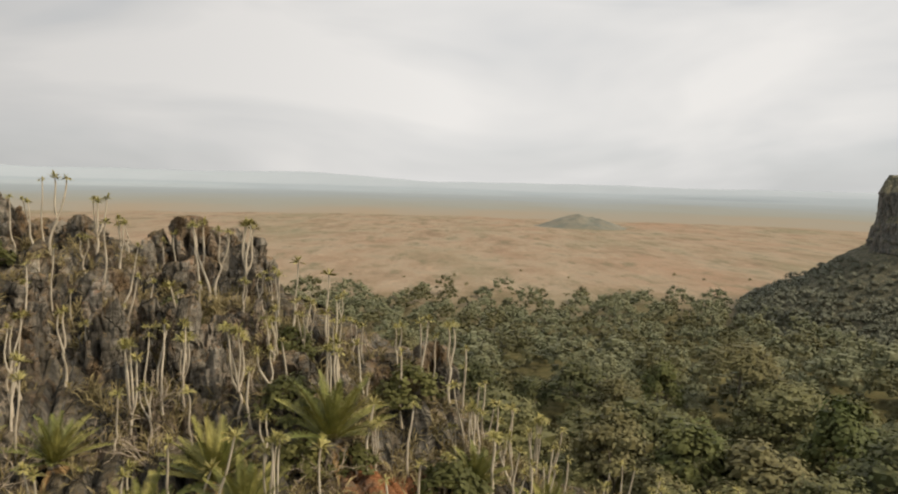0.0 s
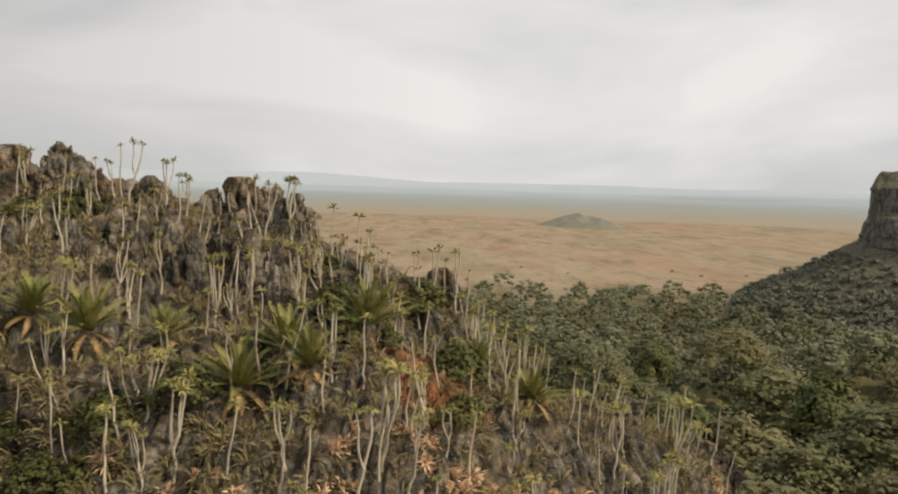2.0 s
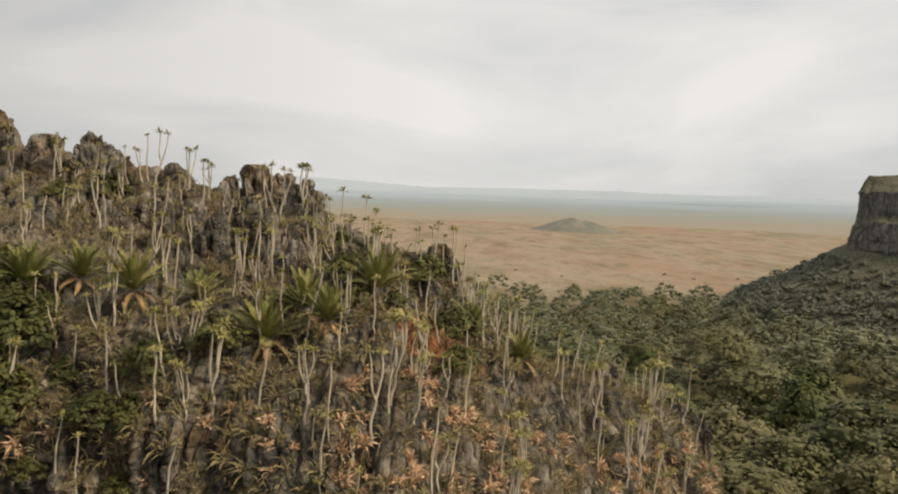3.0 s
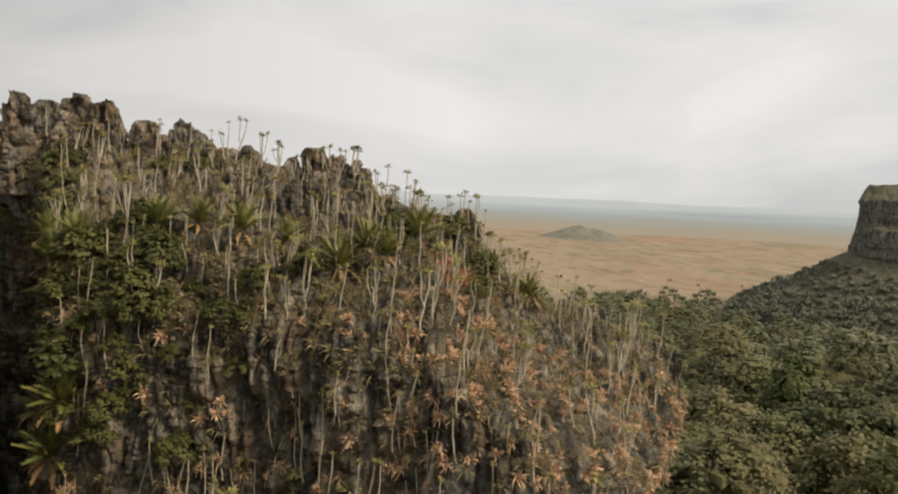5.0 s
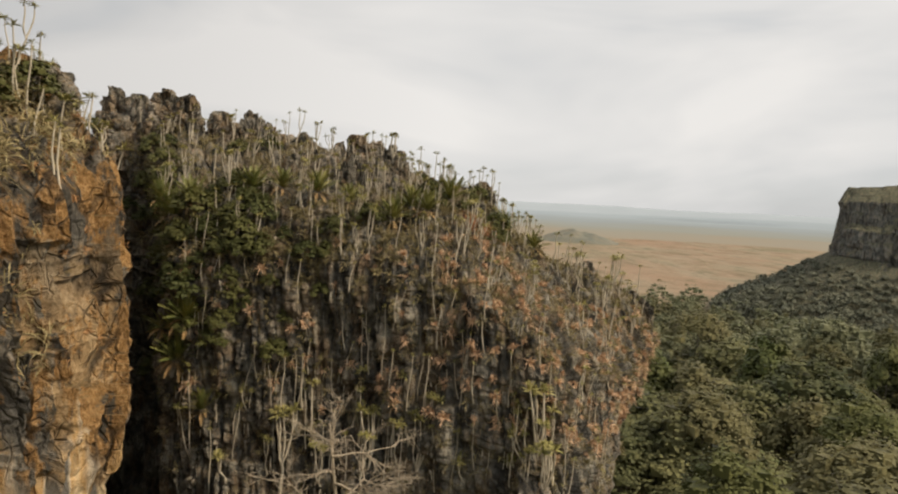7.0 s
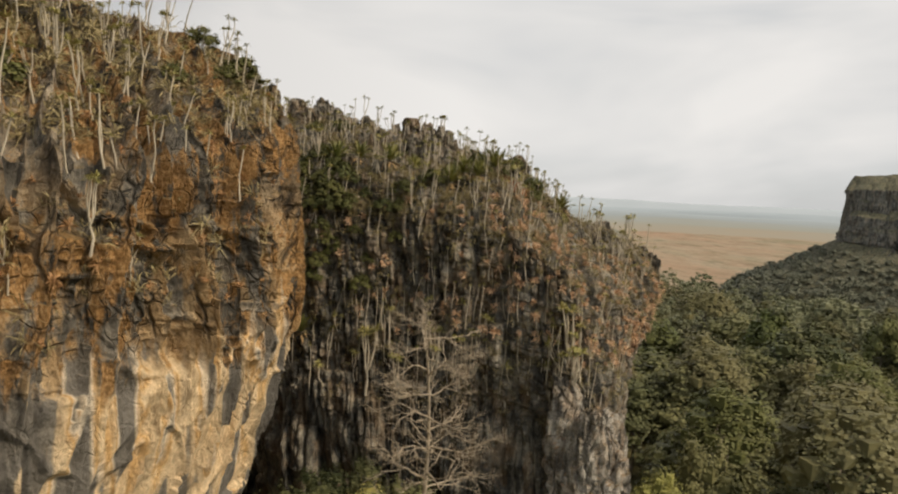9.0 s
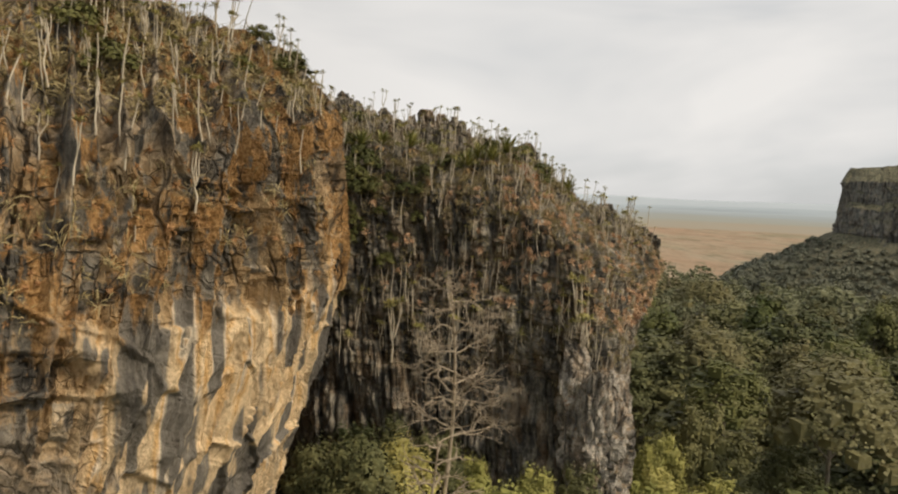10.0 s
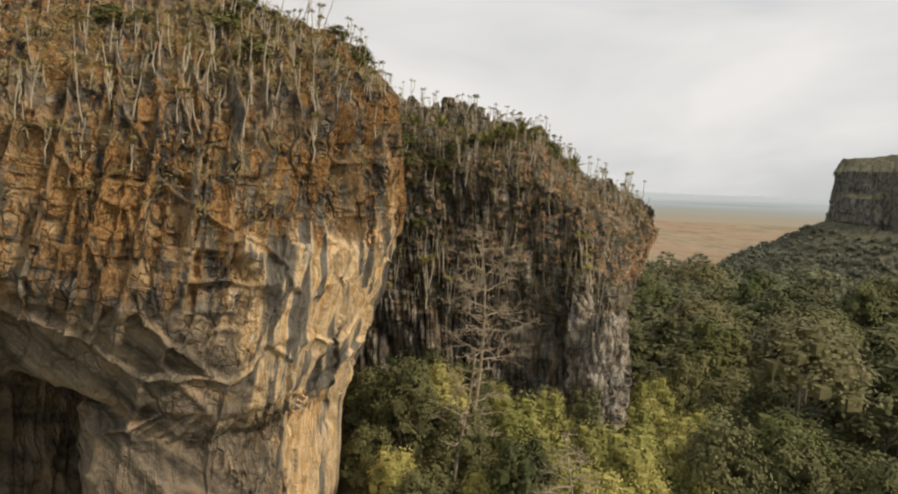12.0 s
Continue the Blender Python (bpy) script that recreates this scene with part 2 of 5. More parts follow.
def bluff_material(name):
    """Dark bedded limestone with rust and ochre growth above, fresh cream rock with grey runs on the sheltered face, tan rock under the overhang."""
    mat, n, l, bsdf = material(name)
    geo = n.new("ShaderNodeNewGeometry")
    pos = geo.outputs["Position"]
    xyz = n.new("ShaderNodeSeparateXYZ")
    l.new(pos, xyz.inputs[0])
    x, z = xyz.outputs[0], xyz.outputs[2]
    own = n.new("ShaderNodeAttribute")
    own.attribute_name = "block_tone"
    tone = own.outputs["Fac"]
    big = noise_node(n, l, pos, 0.35, 4)
    mid = noise_node(n, l, pos, 1.1, 9, (1, 1, 0.6), 0.68)
    fine = noise_node(n, l, pos, 8.0, 6, (1, 1, 0.8), 0.7)
    streak = noise_node(n, l, pos, 0.9, 4, (1, 1, 0.05), 0.5)
    beds = noise_node(n, l, pos, 1.0, 5, (0.3, 0.3, 4.2), 0.65)

    def shifted(value, by, amount):
        return math_node(n, l, "ADD", value, math_node(n, l, "MULTIPLY", math_node(n, l, "SUBTRACT", by, 0.5), amount))

    dark = ramp_node(n, l, mid, (0.34, (0.07, 0.066, 0.058)), (0.46, (0.16, 0.148, 0.125)), (0.56, (0.28, 0.25, 0.20)), (0.68, (0.46, 0.40, 0.31)))
    dark = mix_node(n, l, 0.8, dark, span_node(n, l, tone, 0.28, 0.70, 0.28, 1.6), "MULTIPLY")
    dark = mix_node(n, l, 0.35, dark, span_node(n, l, beds, 0.38, 0.52, 0.35, 1.1), "MULTIPLY")
    block = noise_node(n, l, pos, 0.42, 6, (1, 1, 0.42), 0.6)
    tan = ramp_node(n, l, mid, (0.36, (0.20, 0.14, 0.08)), (0.5, (0.46, 0.315, 0.165)), (0.64, (0.62, 0.46, 0.27)))
    col = mix_node(n, l, math_node(n, l, "MULTIPLY", span_node(n, l, shifted(shifted(block, tone, 0.5), mid, 0.35), 0.515, 0.57), span_node(n, l, shifted(z, mid, 4.0), 52.0, 49.0, 0.25, 1.0)), dark, tan)
    growth = noise_node(n, l, pos, 0.9, 8, (1, 1, 0.4), 0.74)
    high = span_node(n, l, shifted(z, streak, 6.0), 41.0, 45.5, 0.25, 1.0)
    rust = math_node(n, l, "MULTIPLY", span_node(n, l, shifted(growth, tone, -0.35), 0.50, 0.56), high)
    col = mix_node(n, l, math_node(n, l, "MULTIPLY", rust, 0.9), col, ramp_node(n, l, fine, (0.3, (0.20, 0.105, 0.035)), (0.5, (0.42, 0.235, 0.085)), (0.7, (0.62, 0.40, 0.19))))

    low = span_node(n, l, shifted(shifted(z, streak, 9.0), mid, 3.0), 45.4, 44.6)
    face = math_node(n, l, "MULTIPLY", low, span_node(n, l, shifted(shifted(x, big, 3.0), mid, 3.0), -19.8, -18.9))
    wash = noise_node(n, l, pos, 0.62, 3, (1, 1, 0.035), 0.45)
    pale = ramp_node(n, l, wash, (0.37, (0.15, 0.14, 0.125)), (0.44, (0.26, 0.24, 0.205)), (0.46, (0.70, 0.55, 0.36)), (0.53, (0.90, 0.70, 0.44)), (0.565, (0.72, 0.46, 0.20)), (0.60, (0.84, 0.72, 0.55)), (0.635, (0.22, 0.205, 0.18)))
    pale = mix_node(n, l, 0.5, pale, ramp_node(n, l, mid, (0.36, (0.30, 0.25, 0.19)), (0.47, (0.92, 0.90, 0.86)), (0.65, (1.0, 0.98, 0.95))), "MULTIPLY")
    col = mix_node(n, l, face, col, pale)

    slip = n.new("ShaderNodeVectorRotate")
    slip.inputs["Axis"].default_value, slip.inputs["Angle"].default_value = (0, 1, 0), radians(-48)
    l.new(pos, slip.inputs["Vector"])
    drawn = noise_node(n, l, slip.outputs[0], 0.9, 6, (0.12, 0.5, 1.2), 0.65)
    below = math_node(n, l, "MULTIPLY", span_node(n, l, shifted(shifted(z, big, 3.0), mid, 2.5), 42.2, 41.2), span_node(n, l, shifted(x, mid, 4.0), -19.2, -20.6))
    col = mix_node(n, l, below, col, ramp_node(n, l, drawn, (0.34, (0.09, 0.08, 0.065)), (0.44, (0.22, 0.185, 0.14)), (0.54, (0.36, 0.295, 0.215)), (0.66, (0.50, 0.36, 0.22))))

    nz = n.new("ShaderNodeSeparateXYZ")
    l.new(geo.outputs["Normal"], nz.inputs[0])
    cover = math_node(n, l, "MULTIPLY", span_node(n, l, nz.outputs[2], 0.45, 0.8), span_node(n, l, fine, 0.35, 0.6, 0.3, 0.95))
    cover = math_node(n, l, "MULTIPLY", cover, span_node(n, l, z, 44.0, 48.0))
    col = mix_node(n, l, cover, col, ramp_node(n, l, mid, (0.38, (0.11, 0.085, 0.04)), (0.52, (0.22, 0.155, 0.07)), (0.66, (0.34, 0.205, 0.09))))
    crack = math_node(n, l, "MAXIMUM", fractures(n, l, pos, 0.62, (1, 1, 0.42)), math_node(n, l, "MULTIPLY", fractures(n, l, pos, 1.7, (1, 1, 0.8)), 0.7))
    crack = math_node(n, l, "MULTIPLY", crack, math_node(n, l, "SUBTRACT", 1.0, math_node(n, l, "MULTIPLY", math_node(n, l, "MAXIMUM", face, math_node(n, l, "MULTIPLY", below, 0.6)), 0.75)))
    col = mix_node(n, l, math_node(n, l, "MULTIPLY", crack, 0.8), col, (0.035, 0.032, 0.028))
    rock_finish(n, l, bsdf, col, fine, math_node(n, l, "ADD", math_node(n, l, "SUBTRACT", mid, crack), math_node(n, l, "MULTIPLY", beds, 0.2)))
    return mat


def leaf_material(name, low, high, rough=0.6, crown=False):
    """Foliage: colour varies from plant to plant, from bough to bough and from leaf to leaf."""
    mat, n, l, bsdf = material(name)
    info = n.new("ShaderNodeObjectInfo")
    geo = n.new("ShaderNodeNewGeometry")
    pos = geo.outputs["Position"]
    f = math_node(n, l, "MULTIPLY", info.outputs["Random"], 0.5 if crown else 0.7)
    f = math_node(n, l, "ADD", f, math_node(n, l, "MULTIPLY", geo.outputs["Random Per Island"], 0.14 if crown else 0.3))
    if crown:
        f = math_node(n, l, "ADD", f, span_node(n, l, noise_node(n, l, pos, 0.13, 3), 0.35, 0.65, 0.0, 0.36))
    col = ramp_node(n, l, f, (0.0, low), (1.0, high))
    speck = noise_node(n, l, pos, 0.9 if crown else 3.5, 3)
    col = mix_node(n, l, 0.6, col, span_node(n, l, speck, 0.3, 0.7, 0.6, 1.25), "MULTIPLY")
    l.new(col, bsdf.inputs["Base Color"])
    if not crown:
        bump_node(n, l, noise_node(n, l, pos, 6.0, 4), bsdf, 0.8, 0.12)
    bsdf.inputs["Roughness"].default_value = rough
    bsdf.inputs["Specular IOR Level"].default_value = 0.15 if crown else 0.25
    return mat


def bark_material(name, low, high):
    mat, n, l, bsdf = material(name)
    geo = n.new("ShaderNodeNewGeometry")
    v = noise_node(n, l, geo.outputs["Position"], 5.0, 5, (1, 1, 0.4))
    l.new(ramp_node(n, l, v, (0.3, low), (0.7, high)), bsdf.inputs["Base Color"])
    bsdf.inputs["Roughness"].default_value = 0.9
    bump_node(n, l, v, bsdf, 0.4, 0.05)
    return mat


M_ROCK_A = rock_material("grey_limestone", ((0.06, 0.058, 0.052), (0.135, 0.128, 0.11), (0.26, 0.238, 0.19), (0.46, 0.425, 0.345)), 0.22, ((0.075, 0.065, 0.038), (0.14, 0.11, 0.06), (0.23, 0.155, 0.08)), level=(0.6, 0.92), earth=((-0.8, 16.8, 51.6, 2.3, 0.9), (12.4, 22.5, 41.5, 2.6, 0.4), (10.4, 19.0, 39.0, 2.4, 0.4), (8.6, 15.6, 40.5, 1.8, 0.35)), blocks=True)
M_ROCK_B = bluff_material("cliff_limestone")
M_ROCK_TOP = rock_material("pinnacle_limestone", ((0.07, 0.066, 0.056), (0.17, 0.155, 0.125), (0.33, 0.30, 0.245), (0.52, 0.48, 0.40)), 0.3)
M_ROCK_PALE = rock_material("pale_grey_limestone", ((0.15, 0.14, 0.125), (0.34, 0.315, 0.27), (0.53, 0.49, 0.42), (0.66, 0.61, 0.52)), 0.25)
# grey, low-contrast tones: distance haze is put into the hill's rock colour
M_HAZED_HILL = rock_material("hazed_far_hill_rock", ((0.12, 0.123, 0.115), (0.17, 0.172, 0.158), (0.22, 0.218, 0.195), (0.29, 0.28, 0.245)), 0.1, ((0.11, 0.115, 0.065), (0.155, 0.15, 0.085), (0.22, 0.185, 0.105)), (0.3, 0.5))
M_STEM = bark_material("pale_stem_bark", (0.34, 0.295, 0.22), (0.56, 0.50, 0.39))
M_BARK = bark_material("tree_bark", (0.14, 0.115, 0.085), (0.32, 0.28, 0.22))
M_DEAD = bark_material("bare_wood", (0.25, 0.205, 0.145), (0.43, 0.36, 0.265))
M_TUFT = leaf_material("stem_leaf", (0.21, 0.20, 0.06), (0.44, 0.39, 0.15))
M_FROND = leaf_material("frond_leaf", (0.085, 0.115, 0.03), (0.30, 0.27, 0.08), 0.45)
M_FROND_DRY = leaf_material("dry_frond_leaf", (0.30, 0.19, 0.08), (0.50, 0.34, 0.16))
M_SCRUB = leaf_material("dry_scrub_leaf", (0.16, 0.135, 0.06), (0.45, 0.365, 0.185))
M_ORANGE = leaf_material("withered_leaf", (0.38, 0.19, 0.075), (0.60, 0.40, 0.21))
M_BUSH = leaf_material("bush_leaf", (0.045, 0.055, 0.018), (0.13, 0.125, 0.04), 0.6, True)
M_CROWN = leaf_material("tree_leaf", (0.045, 0.058, 0.025), (0.20, 0.19, 0.082), 0.6, True)
M_PEACH = leaf_material("peach_withered_leaf", (0.46, 0.26, 0.135), (0.72, 0.51, 0.33))
M_CROWN_LIME = leaf_material("fresh_tree_leaf", (0.17, 0.19, 0.052), (0.46, 0.41, 0.135), 0.6, True)
M_CROWN_MID = leaf_material("green_tree_leaf", (0.06, 0.08, 0.025), (0.17, 0.165, 0.06), 0.6, True)
M_CROWN_DRY = leaf_material("dry_tree_leaf", (0.075, 0.077, 0.035), (0.19, 0.172, 0.08), 0.6, True)
# leaf colour lifted pale and grey to imitate haze before the hill
M_HAZED_HILL_LEAF = leaf_material("hazed_hill_scrub_leaf", (0.15, 0.16, 0.115), (0.235, 0.235, 0.165), 0.6, True)
# tree green made paler for the far woods, haze mixed into the colour
M_HAZED_FAR = leaf_material("hazed_far_tree_leaf", (0.10, 0.117, 0.066), (0.235, 0.232, 0.13), 0.6, True)


# ---- ground ----
def ground_z(x, y):
    """Height of the land: a valley floor, talus round the rocks, a rolling plain beyond."""
    x, y = np.asarray(x, float), np.asarray(y, float)
    p = np.stack([x, y, 0 * x], -1)
    z = 12.5 + 1.5 * fbm(p / 45, 3, 5)
    z = z + 9.5 * np.exp(-((x + 8) ** 2 + (y - 3) ** 2) / (2 * 12.0**2)) + 6 * np.exp(-((x - 2) ** 2 + (y - 28) ** 2) / (2 * 17.0**2))
    z = z + 7 * np.exp(-((x + 32) ** 2 + (y + 8) ** 2) / (2 * 22.0**2))
    far = np.clip((np.hypot(x, y) - 280) / 300, 0, 1)
    return z + far * 2.0 * fbm(p / 230, 3, 9)


def ground_material():
    mat, n, l, bsdf = material("valley_and_plain")
    geo = n.new("ShaderNodeNewGeometry")
    pos = geo.outputs["Position"]
    xyz = n.new("ShaderNodeSeparateXYZ")
    l.new(pos, xyz.inputs[0])
    wide = noise_node(n, l, pos, 0.008, 6, (1, 0.45, 0), 0.6)
    mid = noise_node(n, l, pos, 0.03, 7, (1, 0.4, 0), 0.65)
    tuft = noise_node(n, l, pos, 0.35, 6, (1, 1, 0), 0.7)
    grass = ramp_node(n, l, mid, (0.32, (0.23, 0.17, 0.115)), (0.46, (0.31, 0.235, 0.16)), (0.56, (0.345, 0.275, 0.195)), (0.68, (0.24, 0.215, 0.145)))
    grass = mix_node(n, l, span_node(n, l, wide, 0.50, 0.66, 0.0, 0.7), grass, (0.22, 0.205, 0.13))
    grass = mix_node(n, l, span_node(n, l, wide, 0.46, 0.34, 0.0, 0.65), grass, (0.34, 0.225, 0.15))
    scrub = noise_node(n, l, pos, 0.06, 8, (1, 0.35, 0), 0.72)
    grass = mix_node(n, l, span_node(n, l, scrub, 0.52, 0.64, 0.0, 0.75), grass, (0.165, 0.155, 0.095))
    grass = mix_node(n, l, span_node(n, l, scrub, 0.42, 0.34, 0.0, 0.6), grass, (0.44, 0.33, 0.23))
    grass = mix_node(n, l, 0.3, grass, span_node(n, l, tuft, 0.3, 0.7, 0.3, 1.0), "MULTIPLY")
    litter = ramp_node(n, l, tuft, (0.3, (0.05, 0.05, 0.02)), (0.7, (0.16, 0.14, 0.065)))
    edge = math_node(n, l, "ADD", xyz.outputs[1], math_node(n, l, "MULTIPLY", math_node(n, l, "SUBTRACT", mid, 0.5), 220.0))
    col = mix_node(n, l, span_node(n, l, edge, 225.0, 340.0), litter, grass)
    l.new(col, bsdf.inputs["Base Color"])
    bsdf.inputs["Roughness"].default_value = 0.95
    bsdf.inputs["Specular IOR Level"].default_value = 0.1
    bump_node(n, l, tuft, bsdf, 0.6, 0.6)
    return mat


def build_ground():
    nr, na = 190, 240
    r = 4900 * np.linspace(0.0, 1, nr) ** 3
    a = np.linspace(0, 2 * np.pi, na, endpoint=False)
    x = r[:, None] * np.cos(a)[None]
    y = 20 + r[:, None] * np.sin(a)[None]
    z = ground_z(x, y)
    v = np.stack([x, y, z], -1).reshape(-1, 3)
    i, j = np.meshgrid(np.arange(nr - 1), np.arange(na), indexing="ij")
    k = (j + 1) % na
    f = np.stack([i * na + j, (i + 1) * na + j, (i + 1) * na + k, i * na + k], -1).reshape(-1, 4)
    thing("ground", "valley floor under trees opening onto a dry orange grass plain", "ground", kind="structure", data=raw_mesh("ground", v, f, ground_material(), True))


build_ground()


# ---- distance: woodland and far hills, haze painted into their colour ----
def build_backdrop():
    mat, n, l, bsdf = material("painted_haze_distance")
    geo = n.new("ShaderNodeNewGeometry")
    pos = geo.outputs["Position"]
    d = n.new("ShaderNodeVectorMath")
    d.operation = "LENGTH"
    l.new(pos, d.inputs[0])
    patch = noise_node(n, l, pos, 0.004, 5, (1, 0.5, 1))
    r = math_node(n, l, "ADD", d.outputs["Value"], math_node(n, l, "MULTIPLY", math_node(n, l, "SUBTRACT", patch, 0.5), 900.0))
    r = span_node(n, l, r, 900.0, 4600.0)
    # aerial haze as colour: tan fades to ever paler blue with distance
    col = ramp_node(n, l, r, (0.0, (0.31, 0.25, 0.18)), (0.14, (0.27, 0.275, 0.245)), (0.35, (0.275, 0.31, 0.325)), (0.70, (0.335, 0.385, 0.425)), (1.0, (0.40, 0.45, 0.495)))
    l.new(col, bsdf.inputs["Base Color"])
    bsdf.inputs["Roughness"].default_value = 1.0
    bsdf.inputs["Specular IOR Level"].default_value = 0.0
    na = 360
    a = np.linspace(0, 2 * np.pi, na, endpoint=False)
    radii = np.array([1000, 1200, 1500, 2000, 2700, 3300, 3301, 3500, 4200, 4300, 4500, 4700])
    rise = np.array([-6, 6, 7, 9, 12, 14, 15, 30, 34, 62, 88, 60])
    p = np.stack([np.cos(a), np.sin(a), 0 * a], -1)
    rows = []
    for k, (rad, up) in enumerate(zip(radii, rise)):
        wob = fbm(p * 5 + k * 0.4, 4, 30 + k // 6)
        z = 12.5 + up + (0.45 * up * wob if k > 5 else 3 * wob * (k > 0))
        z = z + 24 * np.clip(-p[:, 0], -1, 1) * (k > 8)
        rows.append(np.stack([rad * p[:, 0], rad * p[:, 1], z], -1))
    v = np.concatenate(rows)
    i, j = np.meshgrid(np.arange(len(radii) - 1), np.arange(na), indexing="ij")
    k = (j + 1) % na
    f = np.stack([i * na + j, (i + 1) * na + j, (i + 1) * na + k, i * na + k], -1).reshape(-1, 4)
    thing("backdrop", "woodland and low hills on the horizon, coloured pale blue for haze", "distance", kind="structure", data=raw_mesh("backdrop", v, f, mat, True))


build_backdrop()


# ---- rock masses: closed rings of guide points, joined upwards and broken up by joints, beds and flutes ----
def ring_curve(points, u):
    """A closed smooth curve through the points, at parameters u."""
    pts = np.asarray(points, float)
    n = len(pts)
    i = np.floor(u).astype(int)
    f = (u - i)[:, None]
    p0, p1, p2, p3 = (pts[(i + k) % n] for k in (-1, 0, 1, 2))
    return 0.5 * (2 * p1 + (p2 - p0) * f + (2 * p0 - 5 * p1 + 4 * p2 - p3) * f**2 + (3 * p1 - p0 - 3 * p2 + p3) * f**3)


def rock_mass(rings, u, rows, relief):
    """The displaced surface of a rock mass: points and normals, (rows, around, 3), which ring each row lies after, and the blocks' own tone."""
    curves = [ring_curve(r, u) for r in rings]
    grid, stage = [], []
    for k, count in enumerate(rows):
        for s in np.linspace(0, 1, count, endpoint=False):
            grid.append(curves[k] * (1 - s) + curves[k + 1] * s)
            stage.append(k + s)
    grid.append(curves[-1])
    stage.append(len(rings) - 1.0)
    p = np.array(grid)
    across = np.roll(p, -1, 1) - np.roll(p, 1, 1)
    up = np.gradient(p, axis=0)
    nrm = np.cross(across, up)
    for _ in range(10):
        nrm = (nrm + np.roll(nrm, 1, 0) + np.roll(nrm, -1, 0) + np.roll(nrm, 1, 1) + np.roll(nrm, -1, 1)) / 5
    nrm /= np.linalg.norm(nrm, axis=-1)[..., None] + 1e-9
    run = np.cumsum(np.linalg.norm(curves[2] - np.roll(curves[2], 1, 0), axis=1))[None] + 0 * p[..., 0]
    d, tone = relief(p, stage, run)
    return p + nrm * d[..., None], nrm, np.array(stage), tone


def standing_blocks(p, run, warp, amount, sizes, seed):
    """Relief of upright blocks, each (wide, tall, step, joint width, joint depth): proud or set back, rounded, parted by open joints."""
    d, tone = 0 * run, 0 * run
    for k, (wide, tall, step, crack, deep) in enumerate(sizes):
        lean = vnoise(p * np.array((0.3, 0.3, 0.09)), seed + 40 + k) + 0.35 * vnoise(p * np.array((0.9, 0.9, 0.35)), seed + 50 + k)
        along = (run + 0.24 * wide * lean + 0.08 * p[..., 2]) / wide
        col = np.floor(along)
        fa = along - col
        shift = hashed(np.stack([col, 0 * col, 0 * col], -1), seed + 3 * k)
        h = (p[..., 2] + 0.25 * tall**0.5 * warp[..., 2] + 0.12 * p[..., 0]) / tall + 7 * shift
        row = np.floor(h)
        fh = h - row
        proud = hashed(np.stack([col, row, 0 * col], -1), seed + 3 * k + 1)
        side, end = np.minimum(fa, 1 - fa) * wide, np.minimum(fh, 1 - fh) * tall
        lobe = 1 - (2 * fa - 1) ** 2
        open_joint = np.clip(1.5 * shift - 0.35, 0, 1) * np.exp(-((side / crack) ** 2)) + 0.22 * proud * np.exp(-((end / (0.8 * crack)) ** 2))
        d = d + amount * (step * ((proud - 0.5) * np.clip(np.minimum(side, end) / crack, 0, 1) + 0.1 * (lobe - 0.6)) - deep * open_joint)
        tone = tone + proud / len(sizes)
    return d, tone


def thin_beds(p, run, warp, amount, thick, deep, seed):
    """Relief of thin uneven layers with worn seams."""
    h = (p[..., 2] + 0.12 * p[..., 0] + 0.35 * warp[..., 2]) / thick + 0.7 * vnoise(p * np.array((0.15, 0.15, 0.5)), seed)
    layer = np.floor(h)
    f = h - layer
    proud = hashed(np.stack([layer, np.floor((run + 0.8 * warp[..., 1]) / 1.7), 0 * layer], -1), seed + 1)
    return amount * deep * ((proud - 0.5) - 0.8 * np.exp(-np.minimum(f, 1 - f) * thick / 0.05))


